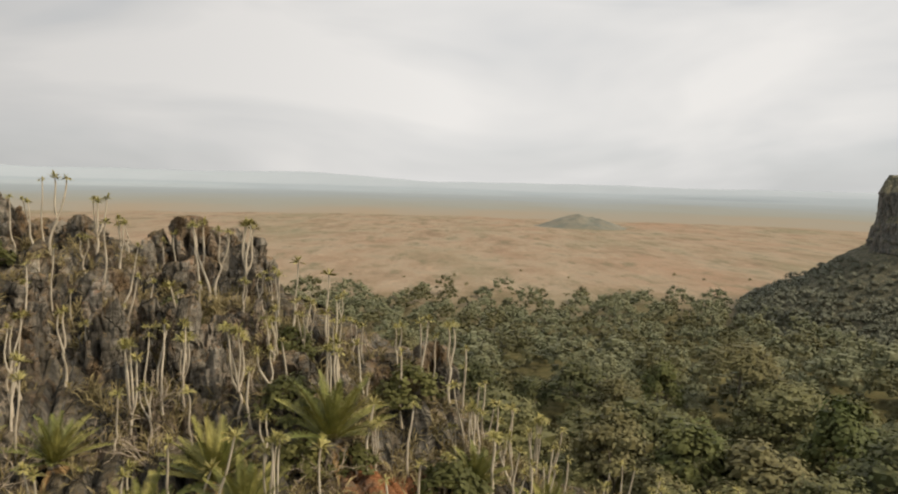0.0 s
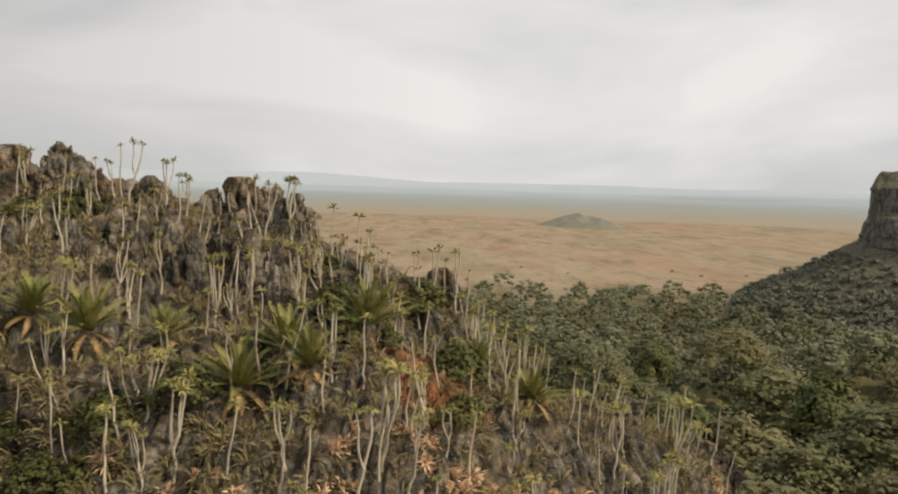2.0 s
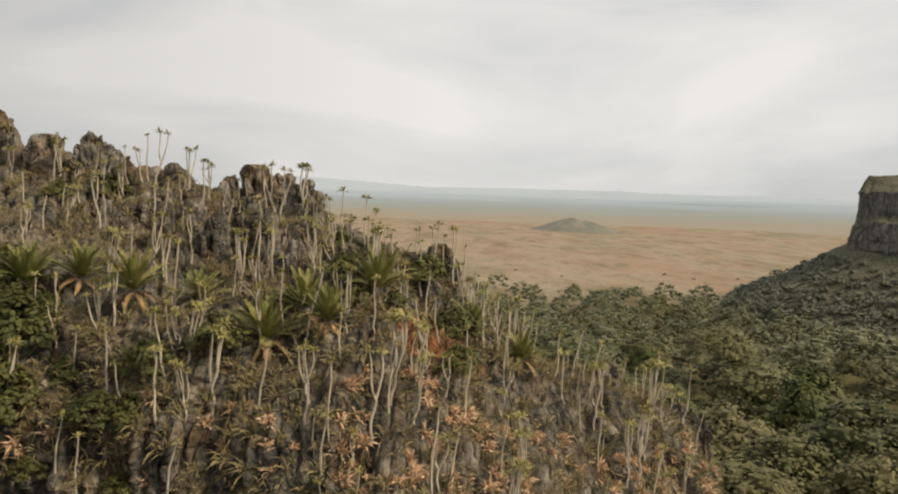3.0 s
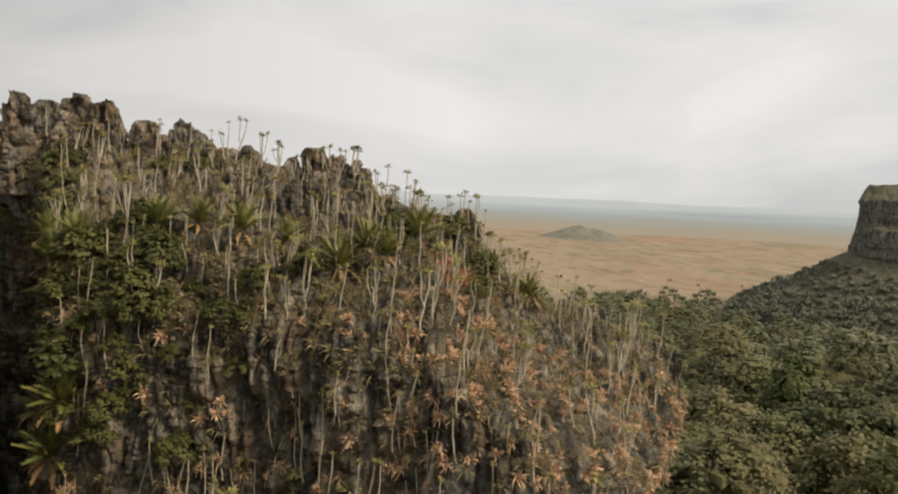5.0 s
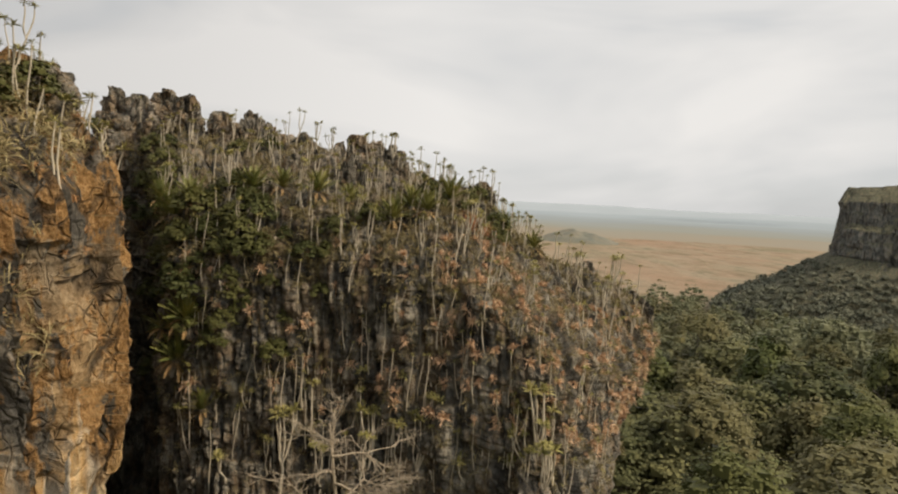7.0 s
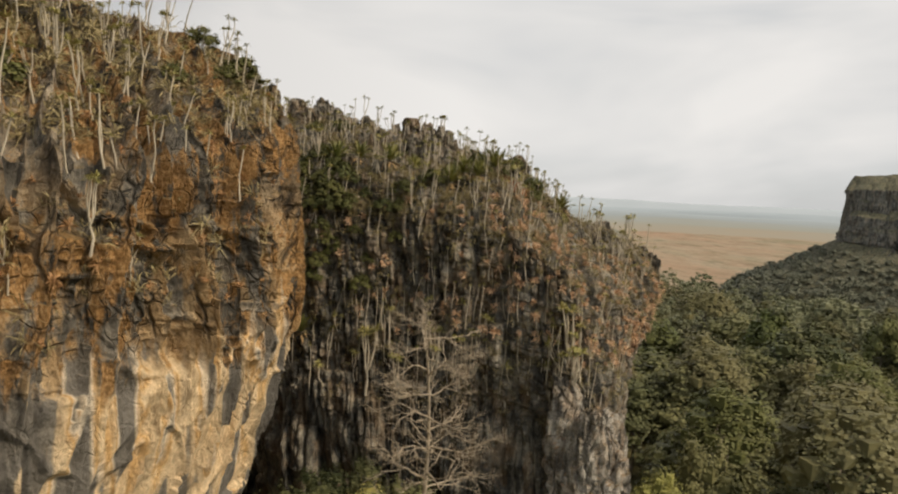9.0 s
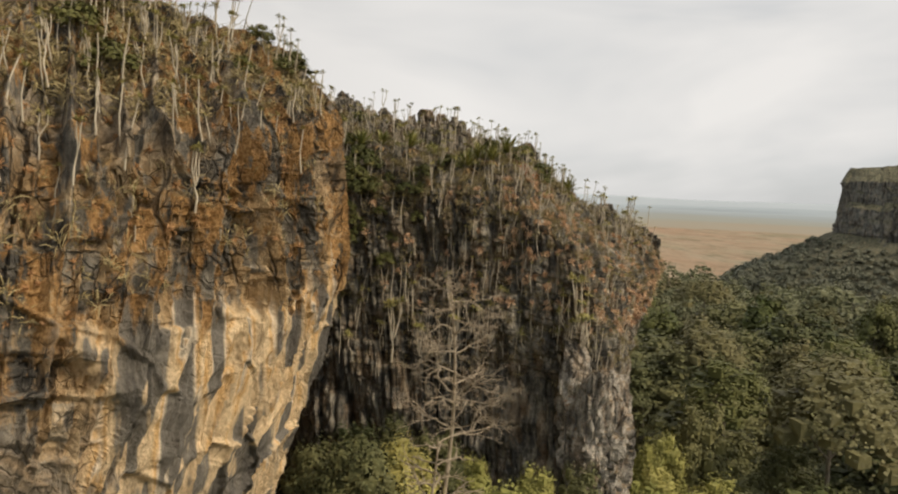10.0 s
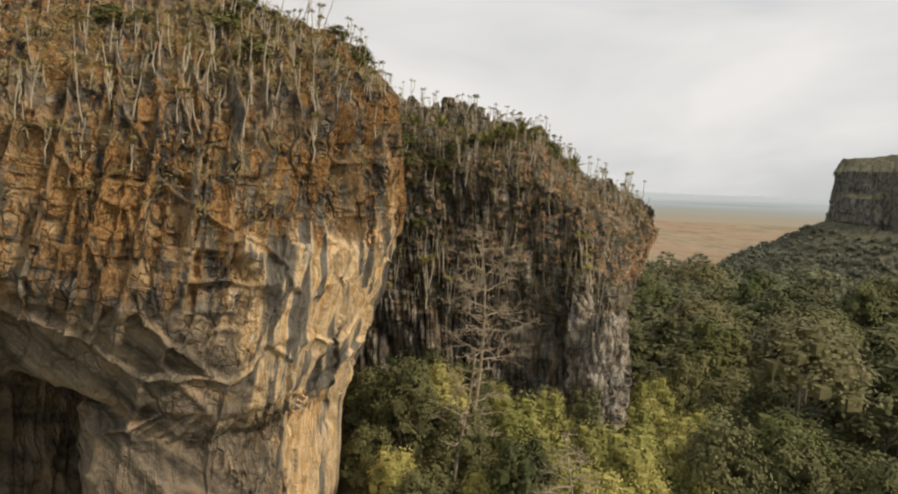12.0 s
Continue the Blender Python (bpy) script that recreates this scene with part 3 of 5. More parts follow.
def bluff_relief(p, stage, run):
    """Broken blocks above, a smooth pale fluted face below, drawn-out folds under the overhang."""
    warp = np.stack([fbm(p / 3, 3, 61 + k) for k in range(3)], -1)
    rough = np.interp(stage, (0, 1.7, 1.85, 2.2, 2.9, 3.2, 4.2, 4.7, 6), (0.4, 0.35, 0.08, 0.1, 0.6, 1.0, 1.0, 0.7, 0.5))[:, None] + 0 * run
    edge = np.clip((p[..., 0] + 20.0 + 1.6 * warp[..., 0]) / 1.6, 0, 1)
    face = edge * np.clip((45.2 - p[..., 2] + 1.8 * warp[..., 1]) / 1.2, 0, 1)
    face = face * np.interp(stage, (0, 1.6, 1.85, 2.15, 2.45), (1, 1, 0.1, 0.1, 1))[:, None]
    folds = (1 - edge) * np.interp(stage, (1.9, 2.05, 2.4, 2.7), (0, 1, 1, 0))[:, None]
    rough = rough * (1 - 0.95 * face) * (1 - 0.6 * folds)
    d, tone = standing_blocks(p, run, warp, rough, ((3.6, 9.5, 0.7, 0.19, 1.5), (1.5, 3.4, 0.6, 0.13, 0.95), (0.7, 1.3, 0.28, 0.085, 0.42)), 70)
    d = d + (0.6 - 0.35 * face) * fbm(p / 5, 3, 11) - 0.3 + thin_beds(p, run, warp, rough * np.clip(0.5 + 1.6 * vnoise(p * 0.35, 95), 0, 1), 0.42, 0.10, 90)
    flute = vnoise((p + 0.2 * warp) * np.array((0.42, 0.42, 0.03)), 21)
    d = d + standing_blocks(p, run, warp, face, ((2.3, 16.0, 0.32, 0.11, 0.7), (1.0, 9.0, 0.13, 0.08, 0.2)), 110)[0]
    d = d + face * (0.25 * vnoise(p * np.array((0.33, 0.33, 0.05)), 22) - 0.4 * np.exp(-((flute / 0.07) ** 2)) + 0.06 * vnoise(p * np.array((1.3, 1.3, 0.15)), 23))
    slip = run - 1.1 * p[..., 2] + 0.8 * warp[..., 0]
    d = d + folds * (0.16 * vnoise(np.stack([slip / 1.1, 0 * slip, p[..., 2] / 7], -1), 24) - 0.25 * np.exp(-((vnoise(np.stack([slip / 2.3, 0 * slip, p[..., 2] / 9], -1), 25) / 0.10) ** 2)))
    turned = p @ np.array(Euler((0.0, 0.6, 0.3)).to_matrix()).T
    d = d - (0.4 - 0.15 * face) * np.exp(-((cell_value((turned + 0.5 * warp) * np.array((0.24, 0.24, 0.13)), 27)[1] / 0.035) ** 2))
    d = np.where(d > 0, 0.45 * np.tanh(d / 0.45), 1.3 * np.tanh(d / 1.3))
    return d + 0.15 * fbm(p / 0.7, 4, 28), tone


def outcrop_relief(p, stage, run):
    """Narrow upright ribs and blocks, close-jointed, with broken ledges."""
    warp = np.stack([fbm(p / 3, 3, 161 + k) for k in range(3)], -1)
    rough = np.interp(stage, (0, 2.0, 2.6, 4, 5), (1.0, 1.0, 0.7, 0.8, 0.5))[:, None] + 0 * run
    d, tone = standing_blocks(p, run, warp, rough, ((2.6, 3.4, 0.8, 0.18, 0.6), (1.1, 1.5, 0.55, 0.13, 0.4), (0.55, 0.75, 0.28, 0.09, 0.2)), 170)
    d = d + 0.75 * fbm(p / 4.5, 3, 3) + thin_beds(p, run, warp, rough, 0.55, 0.14, 190)
    return d + 0.16 * fbm(p / 0.7, 3, 128), tone


def hill_relief(p, stage, run):
    """Broad worn buttresses, gullies down the skirt."""
    warp = np.stack([fbm(p / 12, 2, 261 + k) for k in range(3)], -1)
    rock = np.interp(stage, (0, 0.9, 1.05, 1.9, 2.6, 4), (0.0, 0.15, 1.0, 0.5, 0.3, 0.2))[:, None]
    d, tone = standing_blocks(p, run, warp, rock, ((17.0, 40.0, 3.2, 1.2, 2.0), (6.5, 14.0, 1.5, 0.7, 0.8)), 270)
    return d + 2.6 * fbm(p / 26, 3, 203) + 0.5 * fbm(p / 4, 3, 228), tone


def rock_thing(name, label, mat, surface):
    p = surface[0]
    rows, n = p.shape[:2]
    i, j = np.meshgrid(np.arange(rows - 1), np.arange(n), indexing="ij")
    k = (j + 1) % n
    f = np.stack([i * n + j, i * n + k, (i + 1) * n + k, (i + 1) * n + j], -1).reshape(-1, 4)
    me = raw_mesh(name, p.reshape(-1, 3), f, mat)
    me.attributes.new("block_tone", "FLOAT", "POINT").data.foreach_set("value", surface[3].astype(np.float32).ravel())
    return thing(name, label, "cliff", kind="structure", data=me)


# the far outcrop: a stepped crest over a planted shelf and a fluted wall
A_BASE = [(-49, 38, 8), (-23.6, 26.5, 8), (-19.5, 13, 8), (-13, 9, 8), (-8, 9, 8), (-3, 7.5, 8), (3.0, 7.5, 8), (5, 13, 8), (8, 22, 8), (13, 36, 8), (4, 45, 8), (-10, 49, 8), (-26, 52, 8), (-53, 48, 8)]
A_FOOT = [(-49, 38, 36), (-23.6, 26.5, 36), (-19.5, 14, 36), (-13, 10.8, 36), (-8, 10.8, 36), (-3, 8.6, 36), (3.6, 7, 35.5), (6.3, 12.5, 36), (9.0, 22, 36), (12, 35, 34), (4, 43, 34), (-10, 47, 34), (-26, 50, 34), (-53, 47, 35)]
A_LIP = [(-48, 38, 48), (-24, 26.2, 48), (-20, 15.6, 48.8), (-14, 13.0, 49.2), (-8, 12.5, 49.0), (-2.6, 10.0, 48.5), (2.6, 9.0, 45.5), (8.6, 16.5, 43), (12.8, 24, 43.5), (13, 33, 42), (3, 39, 42), (-9, 42, 42), (-25, 45, 44), (-52, 46, 45)]
A_SHELF = [(-47, 38.5, 53), (-25.2, 26.0, 54), (-20.6, 17.2, 51.3), (-13.5, 15, 52.4), (-7, 14.8, 52.1), (-2.6, 16, 52.2), (1.0, 18, 50.3), (5, 20.5, 48.9), (10.8, 24.6, 46.6), (10, 31, 45), (2, 35, 45.5), (-8, 36, 48), (-24, 39, 50), (-50, 44, 51)]
A_CREST = [(-46, 39, 55.4), (-31, 29.8, 56.9), (-24.5, 28.6, 57.8), (-18, 28.6, 57.3), (-12, 28.2, 55.9), (-7, 26.3, 55.0), (-1.0, 22.8, 53.2), (2.4, 24.6, 49.2), (8, 26.5, 46.9), (7, 30, 46), (1, 31.5, 48.5), (-8, 32, 54), (-22, 33, 56.5), (-47, 42, 55)]
A_SPINE = [(-45, 39.8, 55.8), (-31, 31.6, 57), (-24, 30.8, 58), (-17, 30.8, 57.3), (-11, 30, 56), (-6, 28.4, 54.8), (-1.0, 25.4, 53.0), (2.4, 27, 49.0), (7, 29, 46.6), (7, 29.2, 46.6), (1, 30, 49), (-7, 30, 54.6), (-21, 31, 57.5), (-45.1, 40, 55.8)]
A_CLOSE = [(x, y + 0.9, z) for x, y, z in A_SPINE[:9]]  # the two sides meet along the ridge
A_CLOSE += [A_CLOSE[k] for k in (8, 7, 5, 2, 0)]
around = np.concatenate([np.linspace(0, 9, 600, endpoint=False), np.linspace(9, 14, 70, endpoint=False)])
ROCK_A = rock_mass([A_BASE, A_FOOT, A_LIP, A_SHELF, A_CREST, A_SPINE, A_CLOSE], around, [36, 100, 60, 84, 14, 4], outcrop_relief)
rock_thing("rocky_outcrop", "grey weathered limestone outcrop with a jagged planted crest", M_ROCK_A, ROCK_A)

# the near bluff: a sloping top, a sheer front and an undercut foot with a hollow
B_BASE = [(-25, 11, 8), (-21, 2, 8), (-18.6, -5.5, 8), (-20.6, -11.5, 8), (-22, -17.5, 8), (-27.5, -20, 8), (-33, -5, 8), (-40, -16, 8), (-53, -19, 8), (-57, -8, 8), (-52, 31, 8), (-31, 23, 8)]
B_FOOT = [(-24.6, 11.5, 34), (-19.8, 2, 34), (-17.6, -6, 33), (-18.8, -12, 34), (-20.8, -18.8, 34.8), (-26.5, -21.3, 35.6), (-32.5, -6, 36.8), (-39.5, -17, 37), (-52, -20, 38), (-55, -8, 38), (-52, 31, 38), (-30.8, 23, 36)]
B_UNDER = [(-24.6, 11.5, 37), (-19.4, 1.5, 37), (-16.0, -6, 37), (-17.5, -12.5, 36.4), (-20, -20, 36.4), (-23.6, -22.8, 37.2), (-29, -23.6, 38.9), (-38, -25, 39.5), (-52, -24, 40), (-55, -8, 41), (-52, 31, 41), (-30.8, 23, 39)]
B_FACE = [(-24.8, 11.5, 45), (-19.4, 1.5, 45), (-14.2, -6, 45), (-15.4, -11.8, 43.5), (-18.5, -20, 42.5), (-21.6, -24.2, 41.6), (-29, -26, 43.6), (-38, -27, 45), (-52, -25, 45), (-55, -8, 46), (-52, 30, 46), (-30.8, 23, 46)]
B_LIP = [(-25.2, 11.5, 55), (-20.2, 1.5, 53.6), (-14.8, -6, 53), (-16, -13.3, 51.6), (-18.2, -19, 51), (-22, -22.8, 50.2), (-28, -24.5, 49.8), (-38, -26, 50), (-52, -23, 50), (-54, -8, 52), (-51, 29, 53), (-31.4, 22.6, 54.5)]
B_CREST = [(-27.5, 8, 57), (-21.6, 0, 56.2), (-17.6, -4.7, 56.2), (-19.6, -9.8, 56.4), (-22.6, -12.7, 57.0), (-26, -14.6, 57.8), (-32, -16, 58.2), (-40, -16, 59), (-50, -14, 59.5), (-50, -8, 60), (-42, 4, 59), (-32, 14, 57.5)]
B_SPINE = [(-28, 4, 57.8), (-24, 0, 57.6), (-20.6, -4, 56.8), (-22, -7, 57.2), (-25, -9, 58.0), (-29, -10, 58.6), (-34, -10, 60), (-42, -9, 60.5), (-48, -10, 61), (-48, -9, 61), (-42, -6, 61), (-30, 0, 60)]
B_CLOSE = [(-34, -4, 61)] * 12
around_b = np.concatenate([np.linspace(0, 7, 600, endpoint=False), np.linspace(7, 12, 70, endpoint=False)])
ROCK_B = rock_mass([B_BASE, B_FOOT, B_UNDER, B_FACE, B_LIP, B_CREST, B_SPINE, B_CLOSE], around_b, [40, 30, 84, 100, 64, 14, 16], bluff_relief)
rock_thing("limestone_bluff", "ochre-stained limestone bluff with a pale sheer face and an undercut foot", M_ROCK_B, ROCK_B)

# the table hill across the valley
H_FOOT = [(176, 345, 12), (107, 258, 15), (122, 190, 11), (186, 150, 9), (290, 140, 9), (350, 260, 9), (278, 380, 9)]
H_SLOPE = [(204, 322, 40), (151.5, 252, 40), (165, 223, 38), (200, 202, 38), (286, 197, 38), (316, 260, 40), (266, 345, 40)]
H_TOP = [(208, 316, 60), (153, 252, 61), (168, 229, 61.5), (202, 209, 62.5), (286, 202, 63), (308, 260, 62), (262, 340, 61)]
H_INNER = [(212, 306, 65), (160, 257, 66.5), (173, 240, 67.5), (207, 224, 67.5), (272, 224, 66), (286, 260, 66), (250, 320, 65)]
H_MID = [(226, 270, 68.0)] * 7
around_h = np.concatenate([np.linspace(0, 4, 240, endpoint=False), np.linspace(4, 7, 40, endpoint=False)])
ROCK_H = rock_mass([H_FOOT, H_SLOPE, H_TOP, H_INNER, H_MID], around_h, [60, 46, 14, 10], hill_relief)
rock_thing("table_hill", "far flat-topped rock hill with a wooded skirt", M_HAZED_HILL, ROCK_H)


# ---- pinnacles on the crest ----
def pinnacle_mesh(seed, slim, mat):
    """A fluted, blunt column of rock, 1 wide, about slim high, its foot at the origin."""
    rows, n = 38, 42
    t = np.linspace(0, 1, rows)[:, None]
    a = np.linspace(0, 2 * np.pi, n, endpoint=False)[None]
    prof = 0.5 * np.clip(1 - t**7, 0, 1) ** 0.6 * (1.05 - 0.22 * t)
    p = np.stack([prof * np.cos(a), prof * np.sin(a), slim * t + 0 * a], -1)
    out = np.stack([np.cos(a) + 0 * t, np.sin(a) + 0 * t, 1.2 * t**3 + 0 * a], -1)
    q = p * 2.4
    warp = np.stack([fbm(q, 2, seed + 40 + k) for k in range(3)], -1)
    d = 0.22 * fbm(q / 1.6, 3, seed) - 0.13 * np.exp(-((vnoise((q + 0.4 * warp) * (1.5, 1.5, 0.3), seed + 3) / 0.11) ** 2))
    block, gap = cell_value((q + 0.3 * warp) * (1.0, 1.0, 0.7), seed + 5)
    d += 0.16 * (block - 0.5) - 0.11 * np.exp(-gap / 0.05)
    block, gap = cell_value((q + 0.2 * warp) * (2.4, 2.4, 1.8), seed + 9)
    d += 0.10 * (block - 0.5) - 0.05 * np.exp(-gap / 0.06) + 0.05 * fbm(q * 3, 2, seed + 12)
    p = p + out * d[..., None] * np.clip(1.2 - 0.4 * t, 0.3, 1)[..., None]
    i, j = np.meshgrid(np.arange(rows - 1), np.arange(n), indexing="ij")
    k = (j + 1) % n
    f = np.stack([i * n + j, i * n + k, (i + 1) * n + k, (i + 1) * n + j], -1).reshape(-1, 4)
    return raw_mesh("rock_pinnacle", p.reshape(-1, 3), f, mat)


SLIMNESS = (1.3, 1.7, 1.1, 2.0, 1.5, 1.6, 2.0)
PINNACLE_KINDS = [pinnacle_mesh(200 + 31 * k, s, M_ROCK_TOP if k < 5 else M_ROCK_PALE) for k, s in enumerate(SLIMNESS)]


def pinnacle(kind, x, y, top, width, high, turn, label):
    s = high / SLIMNESS[kind]
    thing("rock_pinnacle", label, "rock", "pinnacles along the crest", data=PINNACLE_KINDS[kind],
          m=pose(x, y, top - high, 0, 0, turn) @ Matrix.Diagonal((width, width * 0.9, s, 1)))


PALE = "blunt grey limestone pinnacle on the crest"
SPLIT = "split dark limestone knob on the crest"
for k, (x, y, top, width, high) in enumerate([
        (-30.0, 30.2, 60.8, 3.2, 5.5), (-28.0, 30.0, 60.3, 2.6, 5.0), (-29.2, 28.7, 58.8, 3.6, 4.5), (-25.6, 29.6, 60.7, 3.2, 5.4), (-23.9, 29.3, 60.5, 2.8, 5.4),
        (-26.0, 28.4, 58.6, 3.2, 4.4), (-21.2, 29.0, 59.2, 2.5, 4.4), (-18.8, 29.2, 59.6, 2.2, 4.6), (-19.8, 28.2, 58.3, 2.6, 4.0), (-17.4, 28.8, 58.6, 2.1, 3.8)]):
    pinnacle(k % 5, x, y, top, width, high, 67 * k, SPLIT if k < 6 else PALE)
for k, (x, y, top, width, high) in enumerate([
        (-16.2, 29.2, 57.9, 2.4, 4.0), (-14.6, 29.0, 57.9, 2.5, 4.4), (-15.2, 28.0, 56.6, 2.8, 3.4), (-12.0, 29.4, 57.4, 2.2, 4.4), (-10.5, 29.6, 57.9, 2.6, 5.4), (-8.9, 29.2, 57.7, 2.6, 5.4), (-7.7, 28.6, 57.2, 2.0, 5.0),
        (-9.9, 28.2, 56.6, 3.0, 4.6), (-8.3, 27.4, 55.9, 2.4, 4.4), (-6.8, 26.6, 56.7, 1.5, 3.6), (-6.9, 26.0, 55.2, 2.0, 3.4), (-5.0, 25.4, 55.2, 1.7, 3.0), (-0.4, 22.8, 54.6, 2.0, 4.6), (-2.2, 22.0, 54.1, 2.2, 4.0)]):
    pinnacle((k + 2) % 5, x, y, top, width, high, 41 * k + 20, PALE)
for k, (x, y, top, width, high) in enumerate([
        (11.0, 24.2, 47.1, 1.5, 3.4), (12.1, 24.6, 46.7, 1.5, 3.8), (-4.3, 20.6, 54.6, 2.2, 3.6), (-9.0, 23.5, 55.6, 2.2, 3.8), (-10.9, 23.0, 55.4, 1.9, 3.4), (-12.0, 25.6, 56.2, 2.4, 4.0),
        (-6.6, 23.6, 55.4, 2.0, 3.8), (-14.0, 24.6, 56.2, 2.0, 3.6), (7.2, 23.6, 49.3, 1.6, 2.4), (-16.8, 24.0, 55.9, 2.2, 3.8), (-22, 24.5, 56.2, 2.6, 4.4), (-7.6, 21.6, 54.6, 1.5, 2.8)]):
    pinnacle((k + 1) % 5, x, y, top, width, high, 83 * k + 5, PALE)
for k in range(17):  # close-set pillars below the crest
    x = -15.6 + 0.68 * k
    pinnacle((3, 1, 4, 0, 3)[k % 5], x, 21.9 + 1.3 * math.sin(2.3 * k) + 0.09 * abs(x + 9) ** 1.4, 55.5 - 0.10 * max(0.0, x + 9) ** 1.4 + 0.6 * math.sin(4.1 * k + 1), 1.25 + 0.4 * math.sin(1.7 * k), 4.4 + 0.5 * math.sin(3.3 * k), 57 * k, "grey upright limestone pillar below the crest")
for k, (x, y, top, width, high) in enumerate([(-18.4, -7.0, 56.7, 1.8, 2.4), (-21.0, -11.2, 57.3, 1.9, 2.6), (-24.5, -13.0, 57.4, 2.4, 3.4), (-17.0, -4.2, 56.9, 2.2, 2.8), (-20.8, 0.0, 57.4, 2.4, 2.8)]):
    pinnacle((k + 3) % 5, x, y, top, width, high, 57 * k, "dark lichened limestone knob on the bluff")


for k, (x, y, top, width, high) in enumerate([(2.0, 6.6, 39.2, 2.6, 9.0), (4.3, 7.0, 37.2, 2.4, 8.5), (3.2, 5.8, 37.4, 2.6, 8.0), (5.4, 7.8, 36.8, 2.2, 8.0), (2.8, 6.0, 34.2, 3.4, 7.0), (4.9, 6.6, 34.6, 3.0, 7.0)]):
    pinnacle(5 + k % 2, x, y, top, width, high, 71 * k + 10, "pale grey limestone buttress at the wall's foot")


# ---- plants ----
def stem_plant(seed):
    """A slender pale-stemmed plant that forks into upright arms, each with a tuft of narrow leaves. Its foot is at the origin."""
    rng = np.random.default_rng(seed)
    high = rng.uniform(1.9, 3.3)
    arms = int(rng.choice([1, 1, 2, 3, 4]))
    fork = high * rng.uniform(0.25, 0.55)
    lean = rng.normal(0, 0.10, 2)
    s = np.linspace(0, 1, 7)
    base = np.stack([lean[0] * fork * s + 0.06 * np.sin(5 * s + seed), lean[1] * fork * s + 0.06 * np.sin(4 * s), fork * s], -1)
    base[0, 2] = -0.35
    pieces, tips = [tube(base, 0.055 - 0.014 * s, 6)], []
    for k in range(arms):
        ang = 2 * np.pi * k / arms + rng.uniform(0, 1)
        out = rng.uniform(0.12, 0.34) if arms > 1 else 0.05
        up = (high - fork) * rng.uniform(0.7, 1.05)
        w = np.sqrt(s)
        arm = np.stack([np.cos(ang) * out * w + lean[0] * up * s * 0.6 + 0.05 * np.sin(6 * s + k), np.sin(ang) * out * w + lean[1] * up * s * 0.6, up * s], -1) + base[-1]
        pieces.append(tube(arm, 0.042 - 0.017 * s, 5))
        tips.append(arm[-1])
    root = thing("euphorbia_tree", "slender pale-stemmed succulent tree with olive leaf tufts", "plant", "stem plants on the rocks")
    stem = part("stem", raw_mesh("stem", *joined(pieces), M_STEM, True), root, "pale grey bare stem")
    for tip in tips:
        n = 34
        d = rng.normal(size=(n, 3))
        d[:, 2] = np.abs(d[:, 2]) * 0.7 + 0.1
        d /= np.linalg.norm(d, axis=1)[:, None]
        size = rng.uniform(0.26, 0.42)
        side = np.cross(d, (0.1, 0.2, 1.0))
        side /= np.linalg.norm(side, axis=1)[:, None] + 1e-9
        length = size * rng.uniform(0.6, 1.2, (n, 1))
        v = np.stack([d * 0.03, d * length * 0.55 + side * 0.032, d * length - np.array((0, 0, 0.08)), d * length * 0.55 - side * 0.032], 1)
        part("leaf_tuft", raw_mesh("leaf_tuft", v.reshape(-1, 3), np.arange(4 * n).reshape(-1, 4), M_TUFT), stem, "olive leaf tuft", pose(*tip))
    return root


def frond_mesh(seed, mat, droop):
    """A feather leaf 1.5 m long along +x from the origin, arching over."""
    rng = np.random.default_rng(seed)
    n = 34
    s = np.linspace(0, 1, n)
    length = 1.55
    rise = 0.15 - droop * s**1.5
    pts = np.cumsum(np.stack([np.cos(rise), 0 * s, np.sin(rise)], -1) * length / n, 0)
    vs, fs = [p for p in pts], []
    for k in range(1, n):
        reach = 0.17 * np.sin(np.pi * min(1, 0.15 + 0.80 * s[k])) + 0.04
        for side in (-1, 1):
            tip = pts[k] + np.array((0.50 * reach, side * reach * 0.9, 0.28 * reach + rng.normal(0, 0.012)))
            vs += [tip - np.array((0.012, 0, 0)), tip]
            fs.append((k - 1, k, len(vs) - 1, len(vs) - 2))
    return raw_mesh("frond", np.array(vs), np.array(fs), mat)


FRONDS = [frond_mesh(k, M_FROND, d) for k, d in enumerate((0.2, 0.35, 0.55))]
DRY_FRONDS = [frond_mesh(9 + k, M_FROND_DRY, d) for k, d in enumerate((0.7, 1.0))]


